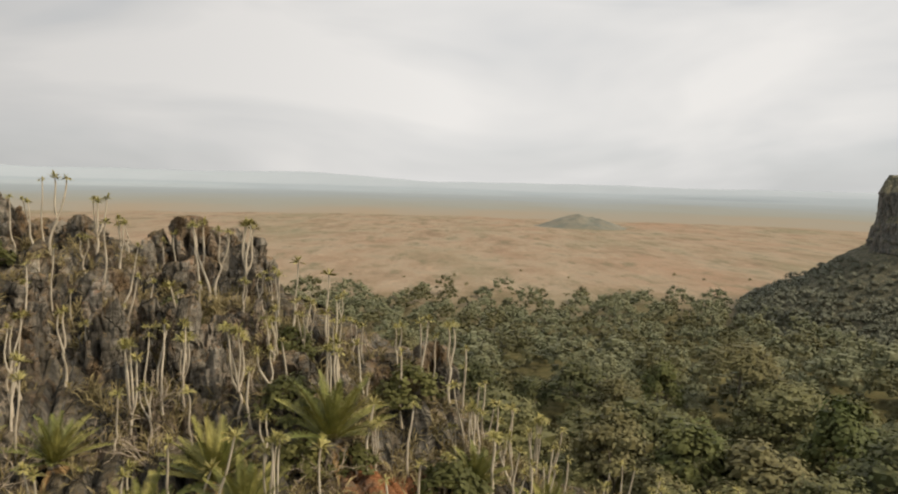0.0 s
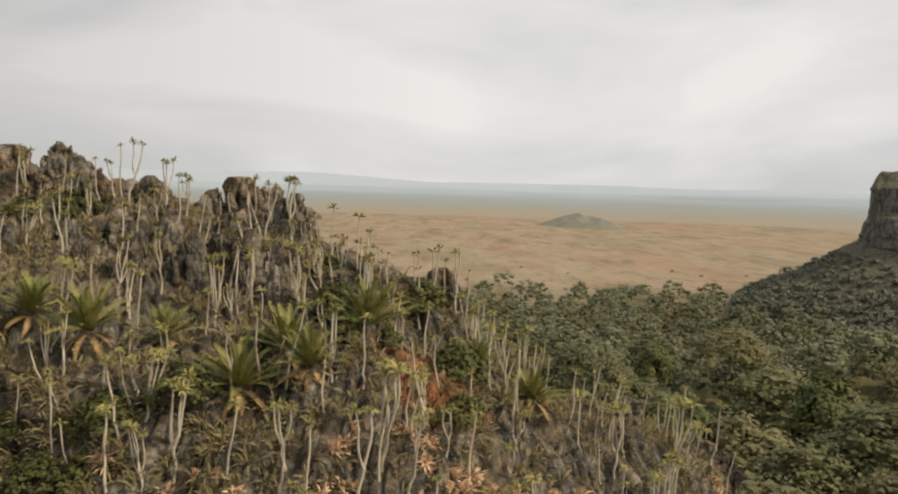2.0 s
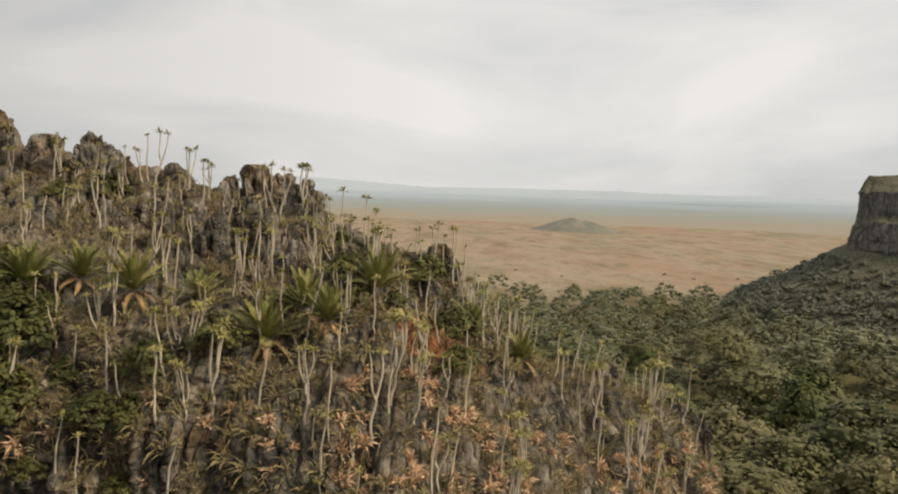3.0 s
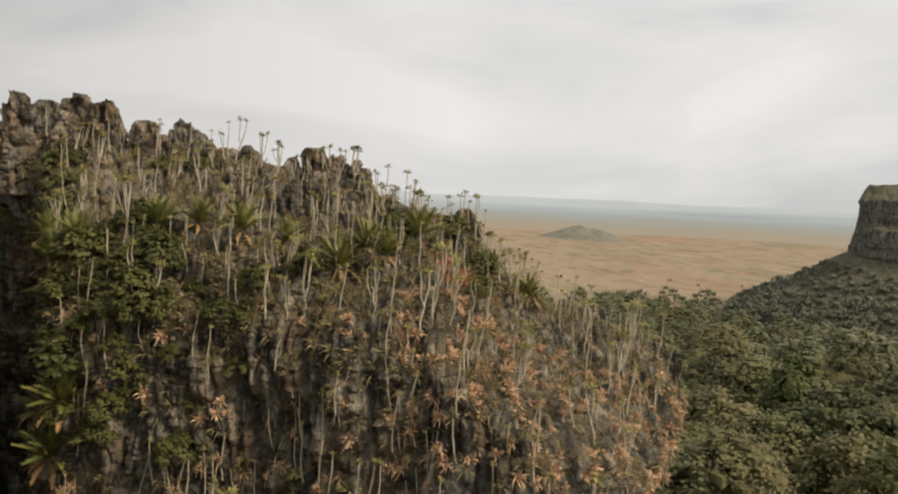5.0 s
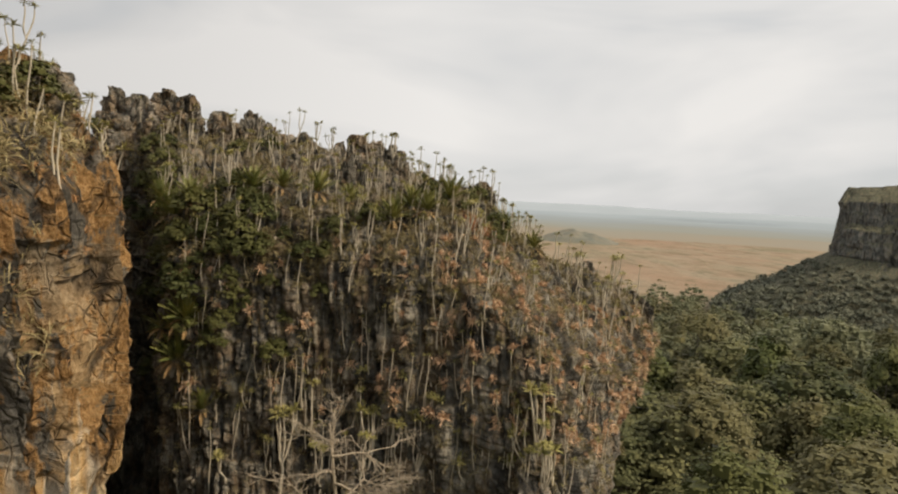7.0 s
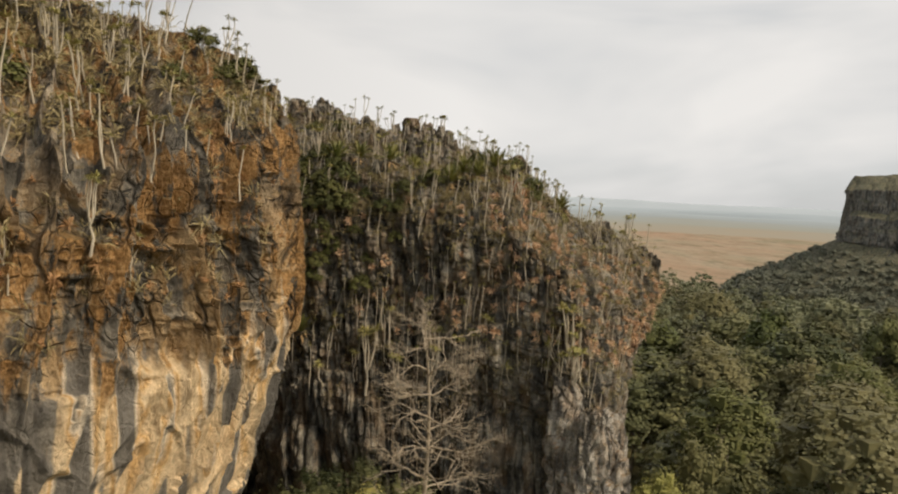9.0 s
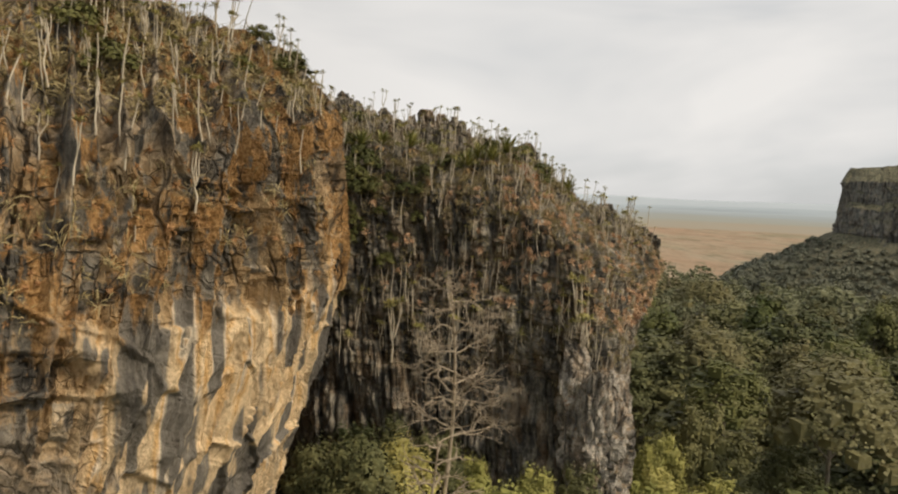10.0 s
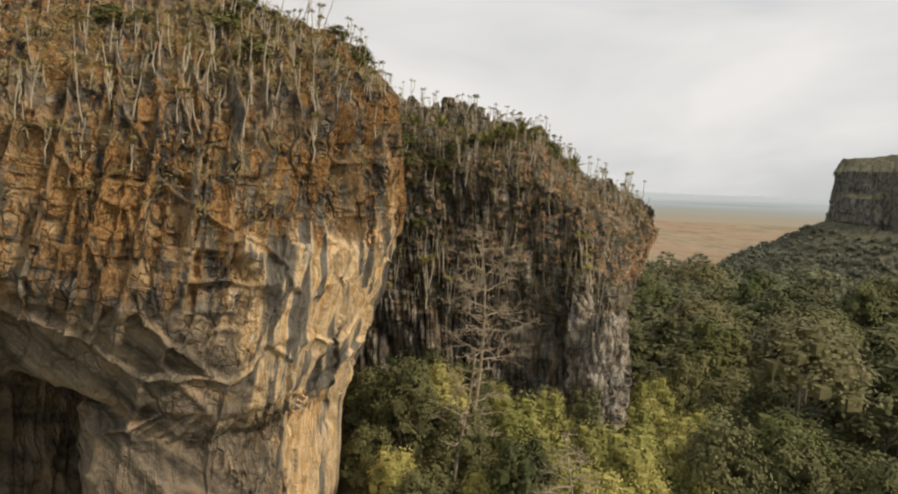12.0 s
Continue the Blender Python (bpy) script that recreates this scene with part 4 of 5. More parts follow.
def cycad(seed, label):
    """A squat trunk with a rosette of feather leaves, the lowest ones withered."""
    rng = np.random.default_rng(seed)
    root = thing("cycad", label, "plant", "cycads on the shelf")
    s = np.linspace(0, 1, 9)
    high = rng.uniform(0.35, 0.8)
    trunk = np.stack([0.05 * s, 0 * s, high * s - 0.35 * (s == 0)], -1)
    part("trunk", raw_mesh("trunk", *tube(trunk, 0.21 + 0.02 * np.cos(np.arange(9) * 3.1) - 0.05 * s**3, 10), M_BARK), root, "scaly brown trunk")
    for k in range(30):
        level = k / 30
        rise = 4 + 74 * level + rng.uniform(-7, 7)
        part("frond", FRONDS[k % 3], root, "", pose(0.05, 0, high, 0, 0, 137.5 * k + rng.uniform(-9, 9)) @ pose(0.05, 0, 0, rng.uniform(-14, 14), -rise, 0)
             @ Matrix.Scale(rng.uniform(0.85, 1.08), 4))
    for k in range(9):
        part("dry_frond", DRY_FRONDS[k % 2], root, "withered tan frond", pose(0.05, 0, high - 0.08, 0, 0, 40 * k + rng.uniform(-12, 12)) @ pose(0, 0, 0, rng.uniform(-20, 20), rng.uniform(12, 45), 0) @ Matrix.Scale(rng.uniform(0.6, 0.85), 4))
    return root


def lump(n):
    """A closed round body of 6 n n faces, near 1 in radius."""
    g = np.linspace(-1, 1, n + 1)
    u, w = (x.ravel() for x in np.meshgrid(g, g, indexing="ij"))
    i, j = (x.ravel() for x in np.meshgrid(np.arange(n), np.arange(n), indexing="ij"))
    quad = np.stack([i * (n + 1) + j, (i + 1) * (n + 1) + j, (i + 1) * (n + 1) + j + 1, i * (n + 1) + j + 1], -1)
    vs, fs = [], []
    for axis in range(3):
        for sign in (-1, 1):
            fs.append((quad if sign > 0 else quad[:, ::-1]) + len(vs) * len(u))
            vs.append(np.roll(np.stack([u, w, 0 * u + sign], -1), axis + 1, 1))
    v = np.concatenate(vs)
    return v / np.linalg.norm(v, axis=1)[:, None] ** 0.9, np.concatenate(fs)


LUMP = lump(1)


def crown_piece(rng, radius, high, clumps, per, leaf, flat=0.75):
    """Flattened boughs of small leaves, tier over tier on an uneven dome, its foot at z 0."""
    cs, ns, cores = [], [], []
    body = LUMP
    for k in range(clumps):
        a, t = 2.399 * k + rng.uniform(-0.4, 0.4), ((k + 0.5) / clumps) ** 0.5
        dome = (1 - 0.94 * t * t) ** 0.5
        r = radius * t * rng.uniform(0.70, 1.06)
        c = np.array((r * np.cos(a), r * np.sin(a), high * (dome * rng.uniform(0.60, 0.98) - 0.05)))
        size = radius * rng.uniform(0.20, 0.38)
        away = np.array((np.cos(a) * t, np.sin(a) * t, 0.35 + 0.65 * dome))
        d = rng.normal(size=(per, 3))
        d /= np.linalg.norm(d, axis=1)[:, None]
        d[:, 2] = np.where(d[:, 2] < -0.25, -d[:, 2], d[:, 2])
        shell = rng.uniform(0.5, 1.3, (per, 1))
        droop = np.stack([0 * d[:, 0], 0 * d[:, 0], -0.3 * (d[:, 0] ** 2 + d[:, 1] ** 2)], -1)
        cs.append(c + (d * np.array((1, 1, flat)) + droop * flat) * shell * size)
        ns.append(0.7 * d + 0.6 * away + np.array((0, 0, 0.3)) + rng.normal(0, 0.26, (per, 3)))
        lumpy = body[0] * (1 + 0.35 * vnoise(body[0] * 1.9 + rng.uniform(0, 99, 3), 3))[:, None]
        cores.append((c + lumpy * size * 0.55 * np.array((1, 1, flat)) - np.array((0, 0, 0.14 * size)), body[1]))
    return joined([leaves(np.concatenate(cs), np.concatenate(ns), leaf, rng, 1.5)] + cores)


def branches(rng, start, way, length, radius, depth, out, twist=0.5, sides=5, keep=3, rise=1.0):
    """A forking limb; adds tubes to out and returns its tips."""
    s = np.linspace(0, 1, 5)
    bend = rng.normal(0, 0.22, 3)
    way = way / np.linalg.norm(way)
    pts = start + way * length * s[:, None] + bend * length * (s[:, None] ** 2) * 0.5 + 0.03 * length * np.sin(s * 7 + rng.uniform(0, 6))[:, None] * rng.normal(size=3)
    out.append(tube(pts, radius * (1 - 0.45 * s), sides if depth > 1 else 4))
    if depth == 0:
        return [pts[-1]]
    tips = []
    for k in range(keep):
        at = pts[-1] if k == 0 else pts[int(rng.integers(2, 5))]
        new_way = way + rng.normal(0, twist, 3) + np.array((0, 0, 0.10))
        new_way[2] *= rise
        tips += branches(rng, at, new_way, length * rng.uniform(0.55, 0.8), radius * 0.60, depth - 1, out, twist * 1.08, sides, keep, rise)
    return tips


def forest_tree(seed, high, radius, mat, label, clumps=50, per=46, leaf=0.32, clear=0.42):
    """A broad-leaved tree, its foot at the origin."""
    rng = np.random.default_rng(seed)
    root = thing("tree", label, "tree", "valley trees")
    out = []
    bole = high * clear
    s = np.linspace(0, 1, 6)
    trunk = np.stack([0.3 * np.sin(2 * s + seed), 0.3 * np.sin(1.7 * s), bole * s], -1)
    trunk[0, 2] = -0.8
    out.append(tube(trunk, 0.26 - 0.10 * s, 7))
    for k in range(4):
        a = 2 * np.pi * k / 4 + rng.uniform(-0.4, 0.4)
        branches(rng, trunk[-1 - k % 2], np.array((np.cos(a), np.sin(a), rng.uniform(0.5, 1.3))), radius * 0.55, 0.11, 1, out, 0.5, 4, 2)
    part("trunk", raw_mesh("trunk", *joined(out), M_BARK, True), root, "grey-brown trunk and limbs")
    part("crown", raw_mesh("crown", *crown_piece(rng, radius, high - bole * 0.85, clumps, per, leaf), mat), root, "", pose(0, 0, bole * 0.85))
    return root


def bare_tree(seed, high, name, label, depth=5, spread=0.45, radius=0.24):
    """A leafless tree, a trunk with side limbs all the way up."""
    rng = np.random.default_rng(seed)
    root = thing(name, label, "tree")
    s = np.linspace(0, 1, 12)
    trunk = np.stack([0.7 * np.sin(3.4 * s), 0.5 * np.sin(4 * s + 1), high * s], -1)
    trunk[0, 2] = -0.8
    part("trunk", raw_mesh("trunk", *tube(trunk, radius * (1 - 0.8 * s), 8), M_DEAD, True), root)
    limbs = 24
    for k in range(limbs):
        t = 0.46 + 0.53 * (k / limbs) ** 0.9 + rng.uniform(-0.015, 0.015)
        at = np.array([np.interp(t, s, trunk[:, c]) for c in range(3)])
        a = 2.4 * k + rng.uniform(-0.5, 0.5)
        out = []
        branches(rng, at, np.array((np.cos(a), np.sin(a), rng.uniform(-0.1, 0.6))), high * 0.13 * rng.uniform(0.6, 1.15) * (1.5 - 0.95 * t), radius * 0.40 * (1.15 - 0.5 * t), depth - 1, out, spread, 5, 3, 0.75)
        part("limb", raw_mesh("limb", *joined(out), M_DEAD, True), root)
    return root


def spots(surface, low, high, u0, u1, count, seed, gap, min_up=-1.0, max_up=1.0):
    """Random places on a rock mass between two rings and two guide points, at least gap apart: position and normal."""
    p, nrm, stage = surface[:3]
    rng = np.random.default_rng(seed)
    rows = np.nonzero((stage >= low) & (stage <= high))[0]
    u = around if surface is ROCK_A else around_b if surface is ROCK_B else around_h
    cols = np.nonzero((u >= u0) & (u <= u1))[0]
    found = []
    for _ in range(count * 30):
        if len(found) >= count:
            break
        i, j = rng.choice(rows), rng.choice(cols)
        if not min_up <= nrm[i, j, 2] <= max_up:
            continue
        if all((p[i, j] - f[0]) @ (p[i, j] - f[0]) > gap * gap for f in found):
            found.append((p[i, j], nrm[i, j]))
    return found


# stem plants: one of each build, then copies over shelf, crest, wall and bluff
STEMS = [stem_plant(60 + k) for k in range(9)]
stem_spots = (
    spots(ROCK_A, 2.0, 3.0, 2.0, 8.4, 66, 1, 0.55) + spots(ROCK_A, 3.05, 3.95, 1.6, 7.0, 66, 2, 0.8)
    + spots(ROCK_A, 3.85, 4.15, 1.0, 6.6, 24, 3, 0.9) + spots(ROCK_A, 0.98, 1.45, 2.2, 6.0, 40, 4, 0.6)
    + spots(ROCK_B, 4.0, 5.1, 1.8, 7.0, 70, 5, 0.8) + spots(ROCK_B, 3.5, 4.0, 3.4, 7.0, 18, 6, 1.1))
rng = np.random.default_rng(77)
for k, (p, nrm) in enumerate(stem_spots):
    m = pose(*(p - 0.1 * nrm), rng.normal(0, 4), rng.normal(0, 4), rng.uniform(0, 360)) @ Matrix.Scale(rng.uniform(0.72, 1.12) * (0.78 if p[1] < 4 else 1.75 if p[2] < 40.5 and p[0] < 3.5 else 1.0), 4)
    if k < len(STEMS):
        STEMS[k].matrix_basis = m
    else:
        copy_thing(STEMS[k % len(STEMS)], m)


def stem_thicket(name, label, places, seed, low=1.2, top=2.7):
    """The stem plants past counting, joined."""
    rng = np.random.default_rng(seed)
    sticks, greens = [], []
    s = np.linspace(0, 1, 5)
    for p, nrm in places:
        high, lean = rng.uniform(low, top), rng.normal(0, 0.12 if top < 3 else 0.06, 2)
        line = p + np.stack([lean[0] * high * s + 0.05 * np.sin(6 * s + high), lean[1] * high * s, high * s - 0.2], -1)
        sticks.append(tube(line, 0.042 - 0.02 * s, 4))
        d = rng.normal(size=(22, 3))
        d[:, 2] = np.abs(d[:, 2])
        d *= rng.uniform(0.2, 0.36) / np.linalg.norm(d, axis=1)[:, None]
        side = np.cross(d, (0.1, 0.2, 1.0)) * 0.1
        greens.append(np.stack([line[-1] + 0 * d, line[-1] + d * 0.55 + side, line[-1] + d - np.array((0, 0, 0.06)), line[-1] + d * 0.55 - side], 1))
    v = np.concatenate(greens).reshape(-1, 3)
    thing(name, label, "plants", kind="stuff", data=raw_mesh(name, *joined(sticks), M_STEM, True))
    thing(name + "_leaves", "olive leaf tufts of a stem thicket", "plants", kind="stuff", data=raw_mesh(name + "_leaves", v, np.arange(len(v)).reshape(-1, 4), M_TUFT))


stem_thicket("stem_thicket", "thin pale stems crowding the rock shelf", spots(ROCK_A, 2.0, 4.05, 1.6, 8.2, 160, 91, 0.4) + spots(ROCK_A, 1.2, 1.95, 2.2, 7.0, 100, 92, 0.5), 93)
stem_thicket("wall_thicket", "long pale stems against the outcrop's dark wall", spots(ROCK_A, 1.0, 1.6, 2.2, 6.2, 52, 96, 0.5), 97, 2.4, 4.4)
stem_thicket("bluff_thicket", "thin pale stems crowding the bluff's top", spots(ROCK_B, 3.8, 5.3, 1.5, 7.2, 150, 94, 0.5), 95)


def surface_at(surface, x, y, low):
    """The place of a rock mass nearest to (x, y) in plan, above a ring."""
    p, nrm, stage = surface[:3]
    rows = np.nonzero(stage >= low)[0]
    q = p[rows]
    d = np.hypot(q[..., 0] - x, q[..., 1] - y)
    i, j = np.unravel_index(np.argmin(d), d.shape)
    return q[i, j]


# cycads
CYCADS = [cycad(5, "cycad with a broad olive-green rosette on the rock shelf"), cycad(8, "cycad with arching dark green fronds on the rock shelf")]
cycad_places = [(-3.0, 17.8), (-5.4, 16.4), (0.7, 19.0), (2.8, 19.8), (-13.8, 17.0), (-6.4, 14.9), (-11.2, 15.6), (-4.4, 15.0), (-18.8, 16.2), (-9.4, 17.0), (-15.4, 16.4)]
for k, (x, y) in enumerate(cycad_places):
    p = surface_at(ROCK_A, x, y, 2.2)
    m = pose(p[0], p[1], p[2] - 0.15, rng.normal(0, 6), rng.normal(0, 6), rng.uniform(0, 360)) @ Matrix.Scale(1.05 if k == 0 else rng.uniform(0.62, 1.02), 4)
    if k < 2:
        CYCADS[k].matrix_basis = m
    else:
        copy_thing(CYCADS[k % 2], m)
for p, nrm in spots(ROCK_A, 1.25, 1.8, 1.9, 2.5, 3, 44, 1.5) + spots(ROCK_A, 1.3, 1.6, 7.3, 7.8, 1, 45, 1.0):
    copy_thing(CYCADS[0], pose(*(p - 0.1 * nrm), -14 * nrm[1], 14 * nrm[0], rng.uniform(0, 360)) @ Matrix.Scale(0.85, 4))


def wall_place(surface, x, y, z):
    """The point of a rock mass nearest to a place in space."""
    p = surface[0].reshape(-1, 3)
    return p[np.argmin(((p - np.array((x, y, z))) ** 2).sum(-1))]


for x, y, z, size in [(-20.3, 16.3, 51.2, 1.15), (-18.6, 13.6, 45.0, 1.15), (-19.0, 13.4, 42.6, 1.2), (-21.8, 18.5, 52.6, 0.9), (10.2, 19.5, 41.2, 0.7)]:
    p = wall_place(ROCK_A, x, y, z)
    copy_thing(CYCADS[1], pose(p[0], p[1] - 0.1, p[2] - 0.1, 16, -12 if x < 0 else 10, rng.uniform(0, 360)) @ Matrix.Scale(size, 4))


# tufts and scrub, past counting
def tufts(name, label, category, mat, places, seed, blades, length, width, spread):
    rng = np.random.default_rng(seed)
    vs = []
    for p, nrm in places:
        d = rng.normal(size=(blades, 3)) * spread + nrm * 0.5 + np.array((0, 0, 0.8))
        d /= np.linalg.norm(d, axis=1)[:, None]
        size = length * rng.uniform(0.5, 1.2) * rng.uniform(0.6, 1.2, (blades, 1))
        side = np.cross(d, rng.normal(size=(blades, 3)))
        side *= width / (np.linalg.norm(side, axis=1)[:, None] + 1e-9)
        base = p - nrm * 0.05 + rng.normal(0, 0.12 * length, (blades, 3))
        sag = np.array((0, 0, -0.25)) * size
        vs.append(np.stack([base, base + d * size * 0.55 + side, base + d * size + sag, base + d * size * 0.55 - side], 1))
    v = np.concatenate(vs).reshape(-1, 3)
    thing(name, label, category, kind="stuff", data=raw_mesh(name, v, np.arange(len(v)).reshape(-1, 4), mat))


tufts("dry_scrub", "tan and olive dry scrub over the rock shelf", "scrub", M_SCRUB, spots(ROCK_A, 1.9, 4.3, 0.8, 8.6, 2300, 21, 0.12), 22, 22, 0.7, 0.022, 0.8)
tufts("wall_scrub", "sparse brown scrub on the outcrop's wall", "scrub", M_SCRUB, spots(ROCK_A, 1.0, 1.9, 1.6, 8.0, 460, 23, 0.2), 24, 22, 0.6, 0.02, 0.8)
tufts("bluff_scrub", "tan dry scrub over the bluff's top", "scrub", M_SCRUB, spots(ROCK_B, 4.1, 5.6, 0.6, 8.0, 1150, 25, 0.15) + spots(ROCK_B, 3.4, 3.95, 2.4, 7.5, 130, 33, 0.4), 26, 26, 0.7, 0.022, 0.8)
tufts("withered_ferns", "peach and rust withered rosettes on the outcrop", "dry plants", M_PEACH, spots(ROCK_A, 1.45, 2.7, 4.8, 8.4, 440, 27, 0.3) + spots(ROCK_A, 1.3, 2.4, 2.2, 4.6, 70, 28, 0.4), 29, 64, 0.46, 0.03, 0.9)
tufts("bluff_ferns", "orange withered rosettes on the bluff's brow", "dry plants", M_ORANGE, spots(ROCK_B, 3.35, 4.8, 1.4, 7.0, 300, 31, 0.3), 32, 40, 0.26, 0.022, 0.7)


# bushes on the rocks
def bush(seed):
    rng = np.random.default_rng(seed)
    root = thing("bush", "dense olive-green bush growing from the rock", "bush", "bushes on the rocks")
    out = []
    for k in range(4):
        a = k * 1.57 + rng.uniform(0, 0.5)
        branches(rng, np.array((0, 0, -0.2)), np.array((np.cos(a), np.sin(a), 1.4)), 0.6, 0.035, 1, out, 0.5, 4, 3)
    part("woody_base", raw_mesh("woody_base", *joined(out), M_BARK), root)
    part("foliage", raw_mesh("foliage", *crown_piece(rng, 1.1, 1.4, 24, 40, 0.12, 0.7), M_BUSH), root)
    return root


BUSHES = [bush(4), bush(15)]
bush_spots = spots(ROCK_A, 2.5, 3.9, 1.8, 6.0, 18, 51, 1.2) + spots(ROCK_A, 2.2, 3.2, 2.0, 3.2, 8, 52, 0.9) + spots(ROCK_A, 2.9, 4.0, 0.6, 1.9, 8, 53, 1.2) + spots(ROCK_A, 1.55, 2.2, 2.0, 3.7, 16, 57, 0.9) + spots(ROCK_B, 4.3, 5.4, 1.8, 7.0, 12, 54, 1.2) + spots(ROCK_A, 1.0, 3.2, 0.05, 1.85, 60, 58, 1.0)
thick_spots = []
for x, y, z in [(-16.6, 17.0, 52.6), (-15.4, 16.2, 52.0), (-17.8, 16.8, 52.4), (-14.6, 15.2, 51.4), (-16.2, 15.0, 51.2), (-17.4, 15.2, 50.6), (-15.2, 14.0, 50.2), (-16.6, 13.8, 49.4), (-18.8, 16.0, 51.6), (-14.2, 13.6, 49.4), (-19.4, 15.4, 50.0), (-17.8, 14.0, 48.4), (-15.8, 13.2, 48.0), (-18.6, 14.0, 46.6), (-19.6, 15.0, 47.6)]:
    thick_spots.append((wall_place(ROCK_A, x, y, z), np.array((0.0, -0.4, 0.6))))
for k, (p, nrm) in enumerate(bush_spots + thick_spots):
    m = pose(*(p - 0.1 * nrm), 0, 0, rng.uniform(0, 360)) @ Matrix.Scale(rng.uniform(0.5, 1.05) * (1.5 if k >= len(bush_spots) else 1.5 if p[0] < -20.6 and p[1] > 12 else 1.0), 4)
    if k < 2:
        BUSHES[k].matrix_basis = m
    else:
        copy_thing(BUSHES[k % 2], m)


def bare_shrub(seed):
    """A leafless twiggy shrub, its foot at the origin."""
    rng = np.random.default_rng(seed)
    root = thing("bare_shrub", "leafless tan twiggy shrub on the rock shelf", "shrub", "bare shrubs on the shelf")
    for k in range(5):
        out = []
        a = 0.9 * k + rng.uniform(0, 0.5)
        branches(rng, np.array((0, 0, -0.15)), np.array((np.cos(a), np.sin(a), rng.uniform(0.5, 1.2))), 0.55, 0.024, 3, out, 0.5, 4, 3)
        part("branch", raw_mesh("branch", *joined(out), M_DEAD), root)
    return root


SHRUBS = [bare_shrub(71), bare_shrub(83)]
for k, (x, y) in enumerate([(-9.5, 18.2), (-11.6, 18.0), (-7.2, 17.2), (-8.2, 19.6), (-12.8, 19.4), (-5.6, 20.2), (-14.6, 18.4), (-3.2, 17.0), (-10.4, 16.2), (-16.8, 18.6), (2.2, 18.6), (5.2, 20.0)]):
    p = surface_at(ROCK_A, x, y, 2.2)
    m = pose(p[0], p[1], p[2] - 0.05, 0, 0, 77 * k) @ Matrix.Scale(rng.uniform(0.8, 1.3), 4)
    if k < 2:
        SHRUBS[k].matrix_basis = m
    else:
        copy_thing(SHRUBS[k % 2], m)


# ---- the valley's trees ----
def on_ground(x, y):
    return float(ground_z(x, y))


KINDS = [
    forest_tree(301, 13, 5.2, M_CROWN, "dark green broad-leaved tree in the valley"),
    forest_tree(302, 12, 5.8, M_CROWN, "wide olive-green tree in the valley"),
    forest_tree(303, 11, 3.8, M_CROWN_MID, "yellow-green leafy tree in the valley"),
    forest_tree(304, 12, 4.4, M_CROWN_DRY, "dry brownish tree in the valley", 44, 40),
    forest_tree(305, 14, 4.8, M_CROWN, "tall dark green tree in the valley"),
    forest_tree(306, 9, 3.8, M_CROWN, "bushy dark green tree at the rock's foot", 56, 84, 0.19, 0.16),
    forest_tree(307, 9, 4.0, M_CROWN_LIME, "bushy yellow-green tree at the rock's foot", 56, 84, 0.19, 0.16),
    forest_tree(308, 21, 6.4, M_CROWN_DRY, "broad flat-topped tree above the valley woods", 60, 50, 0.30, 0.76),
    forest_tree(309, 20, 5.6, M_CROWN_MID, "tall green spreading tree above the valley woods", 60, 50, 0.30, 0.72),
]
used = set()


def put_tree(kind, x, y, top=None, scale=1.0):
    heights = (13, 12, 11, 12, 14, 9, 9, 21, 20)
    z = on_ground(x, y)
    stretch = scale if top is None else (top - z) / heights[kind]
    m = pose(x, y, z, 0, 0, rng.uniform(0, 360)) @ Matrix.Diagonal((scale, scale, stretch, 1))
    if kind in used:
        copy_thing(KINDS[kind], m)
    else:
        used.add(kind)
        KINDS[kind].matrix_basis = m


for kind, x, y, top, scale in [(5, -12.4, -2.8, 36.0, 0.8), (6, -10.2, -0.4, 34.6, 0.7), (6, -4.4, -3.2, 34.4, 0.95), (5, -4.5, -8.5, 31.0, 0.95), (6, 7.0, 0.5, 30.5, 1.0), (6, 11.5, 7.0, 30.5, 1.0),
                               (5, 16.5, 20.5, 30.8, 1.0), (6, 2.5, -7.0, 29.0, 1.1), (6, 11.0, -4.0, 27.5, 1.1), (5, -15.5, -0.5, 33.5, 0.8), (4, 18.5, 29.0, 29.5, 1.0), (6, 15.5, 13.0, 29.5, 1.0),
                               (6, 2.0, -1.0, 31.5, 0.9), (5, -8.5, -5.0, 32.0, 0.85), (5, -11.0, -9.0, 29.0, 0.9), (5, -7.5, -12.5, 27.0, 0.95), (1, 0.0, -13.0, 26.0, 0.9), (3, 18.5, 6.0, 27.0, 1.0)]:
    put_tree(kind, x, y, top, scale)
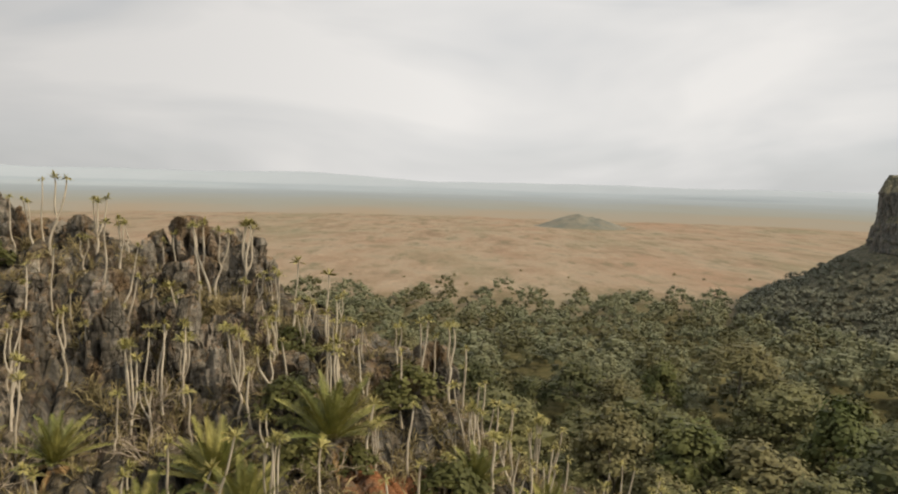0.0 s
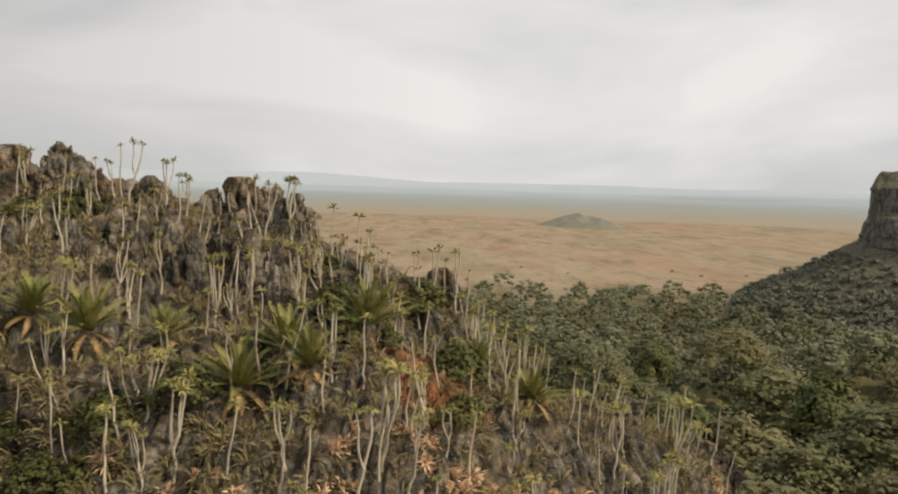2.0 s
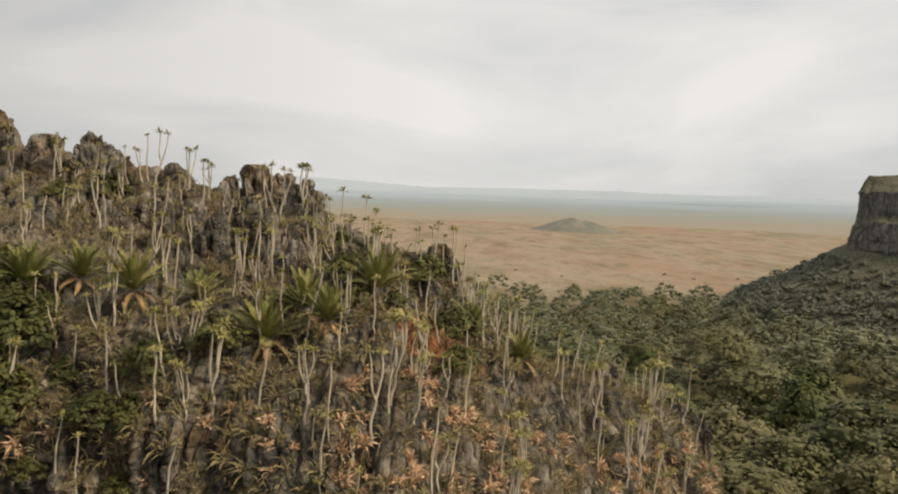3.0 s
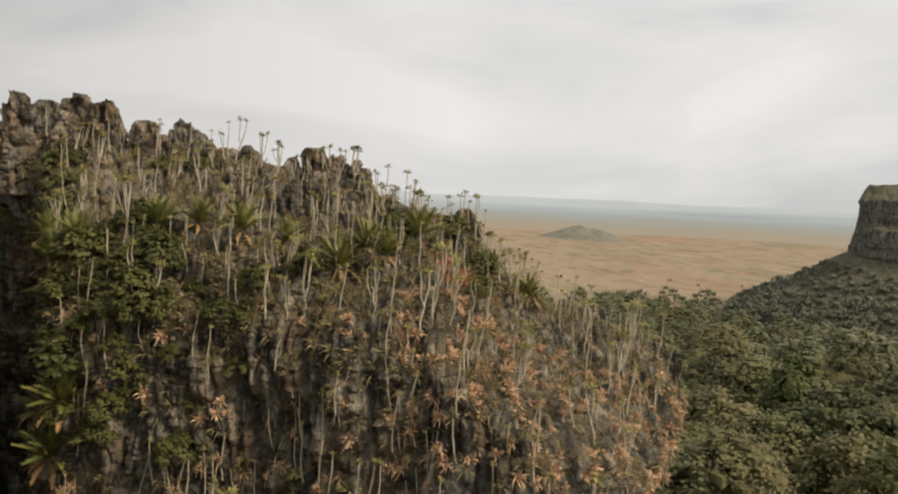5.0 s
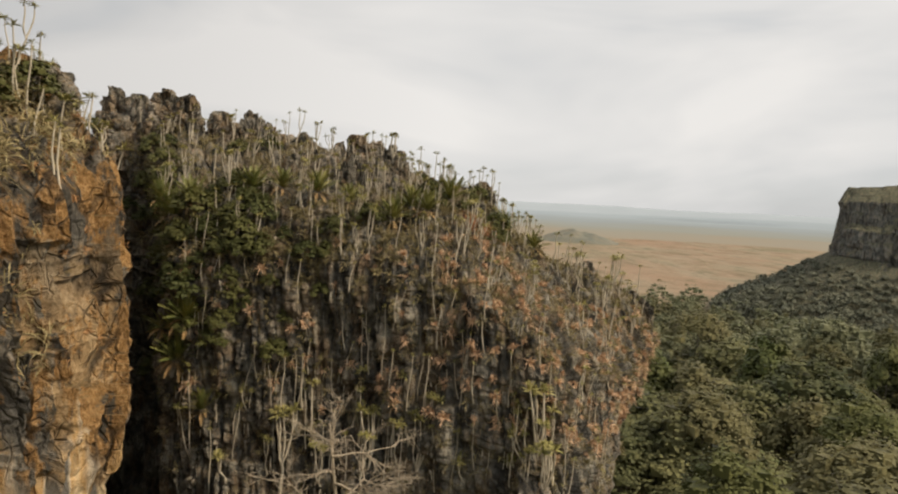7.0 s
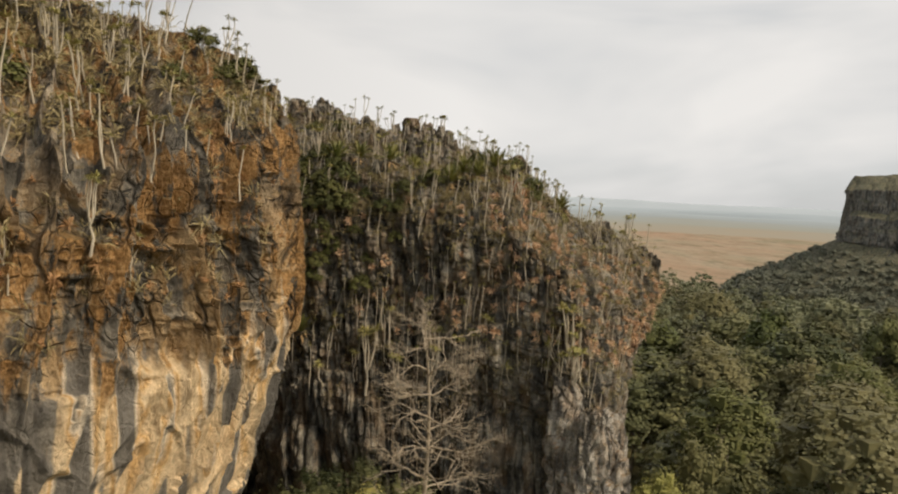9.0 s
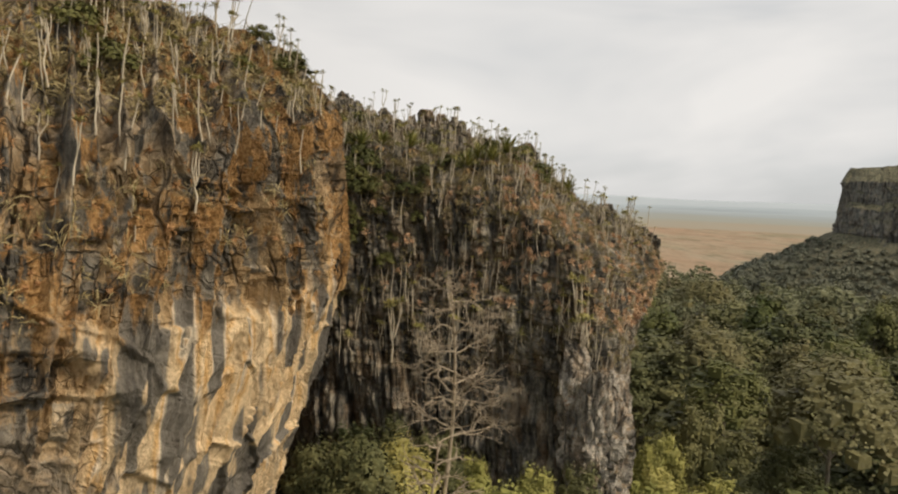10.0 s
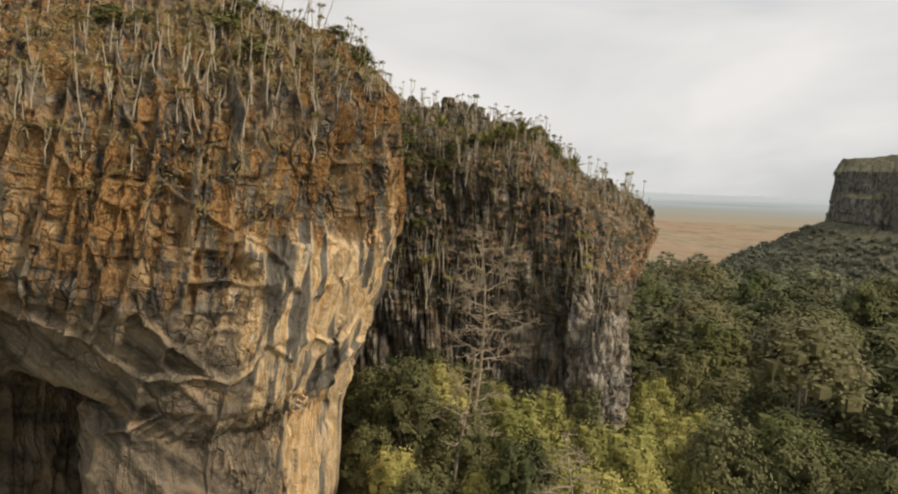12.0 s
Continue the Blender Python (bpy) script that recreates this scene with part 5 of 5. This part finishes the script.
for kind, x, y, top, scale in [(0, 6.5, -11.0, 25.5, 1.0), (6, -1.2, 2.2, 33.0, 0.7), (5, -8.0, 2.5, 33.5, 0.75), (5, -13.5, 3.5, 33.5, 0.75), (6, -2.0, -5.0, 31.5, 0.85), (6, 5.0, -4.0, 29.5, 0.95), (6, 9.5, 3.0, 30.0, 0.9),
                               (0, 14.0, 1.5, 28.5, 0.9), (6, 12.5, 18.0, 31.5, 0.8), (6, 9.5, 10.5, 31.0, 0.8), (6, -13.0, -7.5, 31.0, 0.75), (0, 4.0, -13.0, 25.5, 0.9), (2, 17.0, -4.5, 25.5, 0.95), (5, 1.8, 2.5, 31.5, 0.65),
                               (5, -11.0, 3.8, 34.0, 0.6), (6, -5.5, 3.0, 33.0, 0.6), (5, -14.8, -5.0, 30.5, 0.7), (6, -7.0, -8.0, 30.0, 0.8), (6, 7.4, 7.0, 31.0, 0.75), (6, 9.6, 13.6, 32.0, 0.7), (6, 6.8, -7.5, 28.5, 1.0), (6, 9.6, -0.6, 29.5, 0.85)] :
    put_tree(kind, x, y, top, scale)

for kind, x, y, top, scale in [(7, 27.0, 17.0, 36.0, 1.0), (8, 22.5, 30.0, 34.0, 0.9), (7, 36.0, 34.0, 33.5, 1.0), (8, 44.0, 22.0, 35.0, 1.1), (7, 30.0, 56.0, 32.0, 0.9), (8, 52.0, 60.0, 33.0, 1.1), (7, 58.0, 135.0, 31.0, 1.2), (8, 20.0, 6.0, 31.0, 0.8)]:
    put_tree(kind, x, y, top, scale)

tree_rng = np.random.default_rng(404)
sites = []
for gy in np.arange(-16, 310, 8.0):
    for gx in np.arange(-110, 230, 8.0):
        x, y = gx + tree_rng.uniform(-2.6, 2.6), gy + tree_rng.uniform(-2.6, 2.6)
        left = 18 if y < 56 else -14 - 0.30 * y
        if y < 12:
            left = -2 if y < 2 else 9
        right = 14 + 0.70 * (y + 58)
        keep = 1.0 if y < 245 else (312 - y) / 67
        if not left < x < right or tree_rng.uniform() > keep * 0.94:
            continue
        if x > 128 and y > 185 - (x - 128) * 0.4:
            continue
        sites.append((math.hypot(x, y + 20), x, y))
sites.sort()
for away, x, y in sites[:240]:
    kind = int(tree_rng.choice(5, p=(0.31, 0.27, 0.10, 0.12, 0.20)))
    size = tree_rng.choice((0.7, 0.85, 1.05, 1.3, 1.6)) * tree_rng.uniform(0.9, 1.1)
    if away < 52:
        kind, size = (6 if tree_rng.uniform() < (0.7 if x < 17 else 0.15) else 5), min(1.3, max(0.95, size * 1.15))
    put_tree(kind, x, y, on_ground(x, y) + (12 if kind < 5 else 9.5) * size * tree_rng.uniform(0.85, 1.3), size)

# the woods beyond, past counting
for name, share, mat, label in (("far_woods", 0, M_HAZED_FAR, "dull green far woodland canopy, paled for haze"), ("far_dry_woods", 1, M_CROWN_DRY, "brownish far woodland canopy")):
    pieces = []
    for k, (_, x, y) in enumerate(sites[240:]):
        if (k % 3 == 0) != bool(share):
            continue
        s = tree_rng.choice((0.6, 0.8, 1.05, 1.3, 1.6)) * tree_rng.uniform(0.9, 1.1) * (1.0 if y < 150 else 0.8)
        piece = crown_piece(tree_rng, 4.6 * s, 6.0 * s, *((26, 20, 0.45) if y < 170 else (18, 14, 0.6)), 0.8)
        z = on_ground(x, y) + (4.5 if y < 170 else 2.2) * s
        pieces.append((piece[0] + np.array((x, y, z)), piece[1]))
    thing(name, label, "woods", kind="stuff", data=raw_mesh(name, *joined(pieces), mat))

pieces = []
for p, nrm in spots(ROCK_H, 0.05, 0.86, 0.7, 4.0, 600, 61, 3.0):
    size = tree_rng.uniform(0.5, 1.0) * (1.0 if p[2] < 26 else 0.55)
    v, f = crown_piece(tree_rng, 3.6 * size, 4.0 * size, 12, 12, 0.5, 0.8)
    pieces.append((v + p + np.array((0, 0, 0.4)), f))
thing("hill_woods", "scrub and low woods on the table hill's skirt, greyed for haze", "woods", kind="stuff", data=raw_mesh("hill_woods", *joined(pieces), M_HAZED_HILL_LEAF))

# leafless trees in front of the outcrop
dead = bare_tree(12, 18.2, "dead_tree", "tall leafless tree before the outcrop's wall", 5, 0.55, 0.2)
dead.matrix_basis = pose(-7.6, -1.0, on_ground(-7.6, -1.0), 0, 0, 30)
low_dead = bare_tree(19, 13, "dead_tree", "smaller leafless grey tree among green crowns", 3, 0.5, 0.18)
low_dead.matrix_basis = pose(-8.4, -7.0, on_ground(-8.4, -7.0), 0, 0, 100)
copy_thing(low_dead, pose(24, 34, on_ground(24, 34), 0, 0, 200))
copy_thing(low_dead, pose(-1.5, -9.5, on_ground(-1.5, -9.5), 0, 0, 310) @ Matrix.Scale(0.9, 4))


# the wooded rise on the plain
def build_knoll():
    rows, n = 24, 70
    t = np.linspace(0, 1, rows)[:, None]
    a = np.linspace(0, 2 * np.pi, n, endpoint=False)[None]
    p = np.stack([175 + 85 * t * np.cos(a), 900 + 60 * t * np.sin(a), 8 + 17 * (0.5 + 0.5 * np.cos(np.pi * t)) + 0 * a], -1)
    p[..., 2] += 9 * fbm(p / 30, 4, 71) * (1 - t) ** 0.5
    i, j = np.meshgrid(np.arange(rows - 1), np.arange(n), indexing="ij")
    k = (j + 1) % n
    f = np.stack([i * n + j, (i + 1) * n + j, (i + 1) * n + k, i * n + k], -1).reshape(-1, 4)
    mat, nd, l, bsdf = material("knoll_cover")
    geo = nd.new("ShaderNodeNewGeometry")
    v = noise_node(nd, l, geo.outputs["Position"], 0.08, 6)
    l.new(ramp_node(nd, l, v, (0.35, (0.13, 0.14, 0.115)), (0.65, (0.20, 0.185, 0.14))), bsdf.inputs["Base Color"])
    bsdf.inputs["Roughness"].default_value = 0.95
    thing("knoll", "low scrub-covered rise on the dry plain", "hill", kind="structure", data=raw_mesh("knoll", p.reshape(-1, 3), f, mat, True))


build_knoll()


# scattered thorn bushes on the plain, past counting
def build_plain_bushes():
    rng = np.random.default_rng(515)
    pieces = []
    for _ in range(60):
        y = rng.uniform(235, 400)
        x = rng.uniform(-0.35, 0.7) * y
        if x > 105 and y < 380:
            continue
        s = rng.uniform(0.5, 1.3) * (1.3 if y < 330 else 0.9)
        v, f = crown_piece(rng, 1.5 * s, 1.7 * s, 8, 10, 0.35, 0.6)
        pieces.append((v + np.array((x, y, float(ground_z(x, y)) - 0.1)), f))
    thing("plain_bushes", "scattered olive bushes on the dry plain", "bushes", kind="stuff", data=raw_mesh("plain_bushes", *joined(pieces), M_CROWN_DRY))


build_plain_bushes()
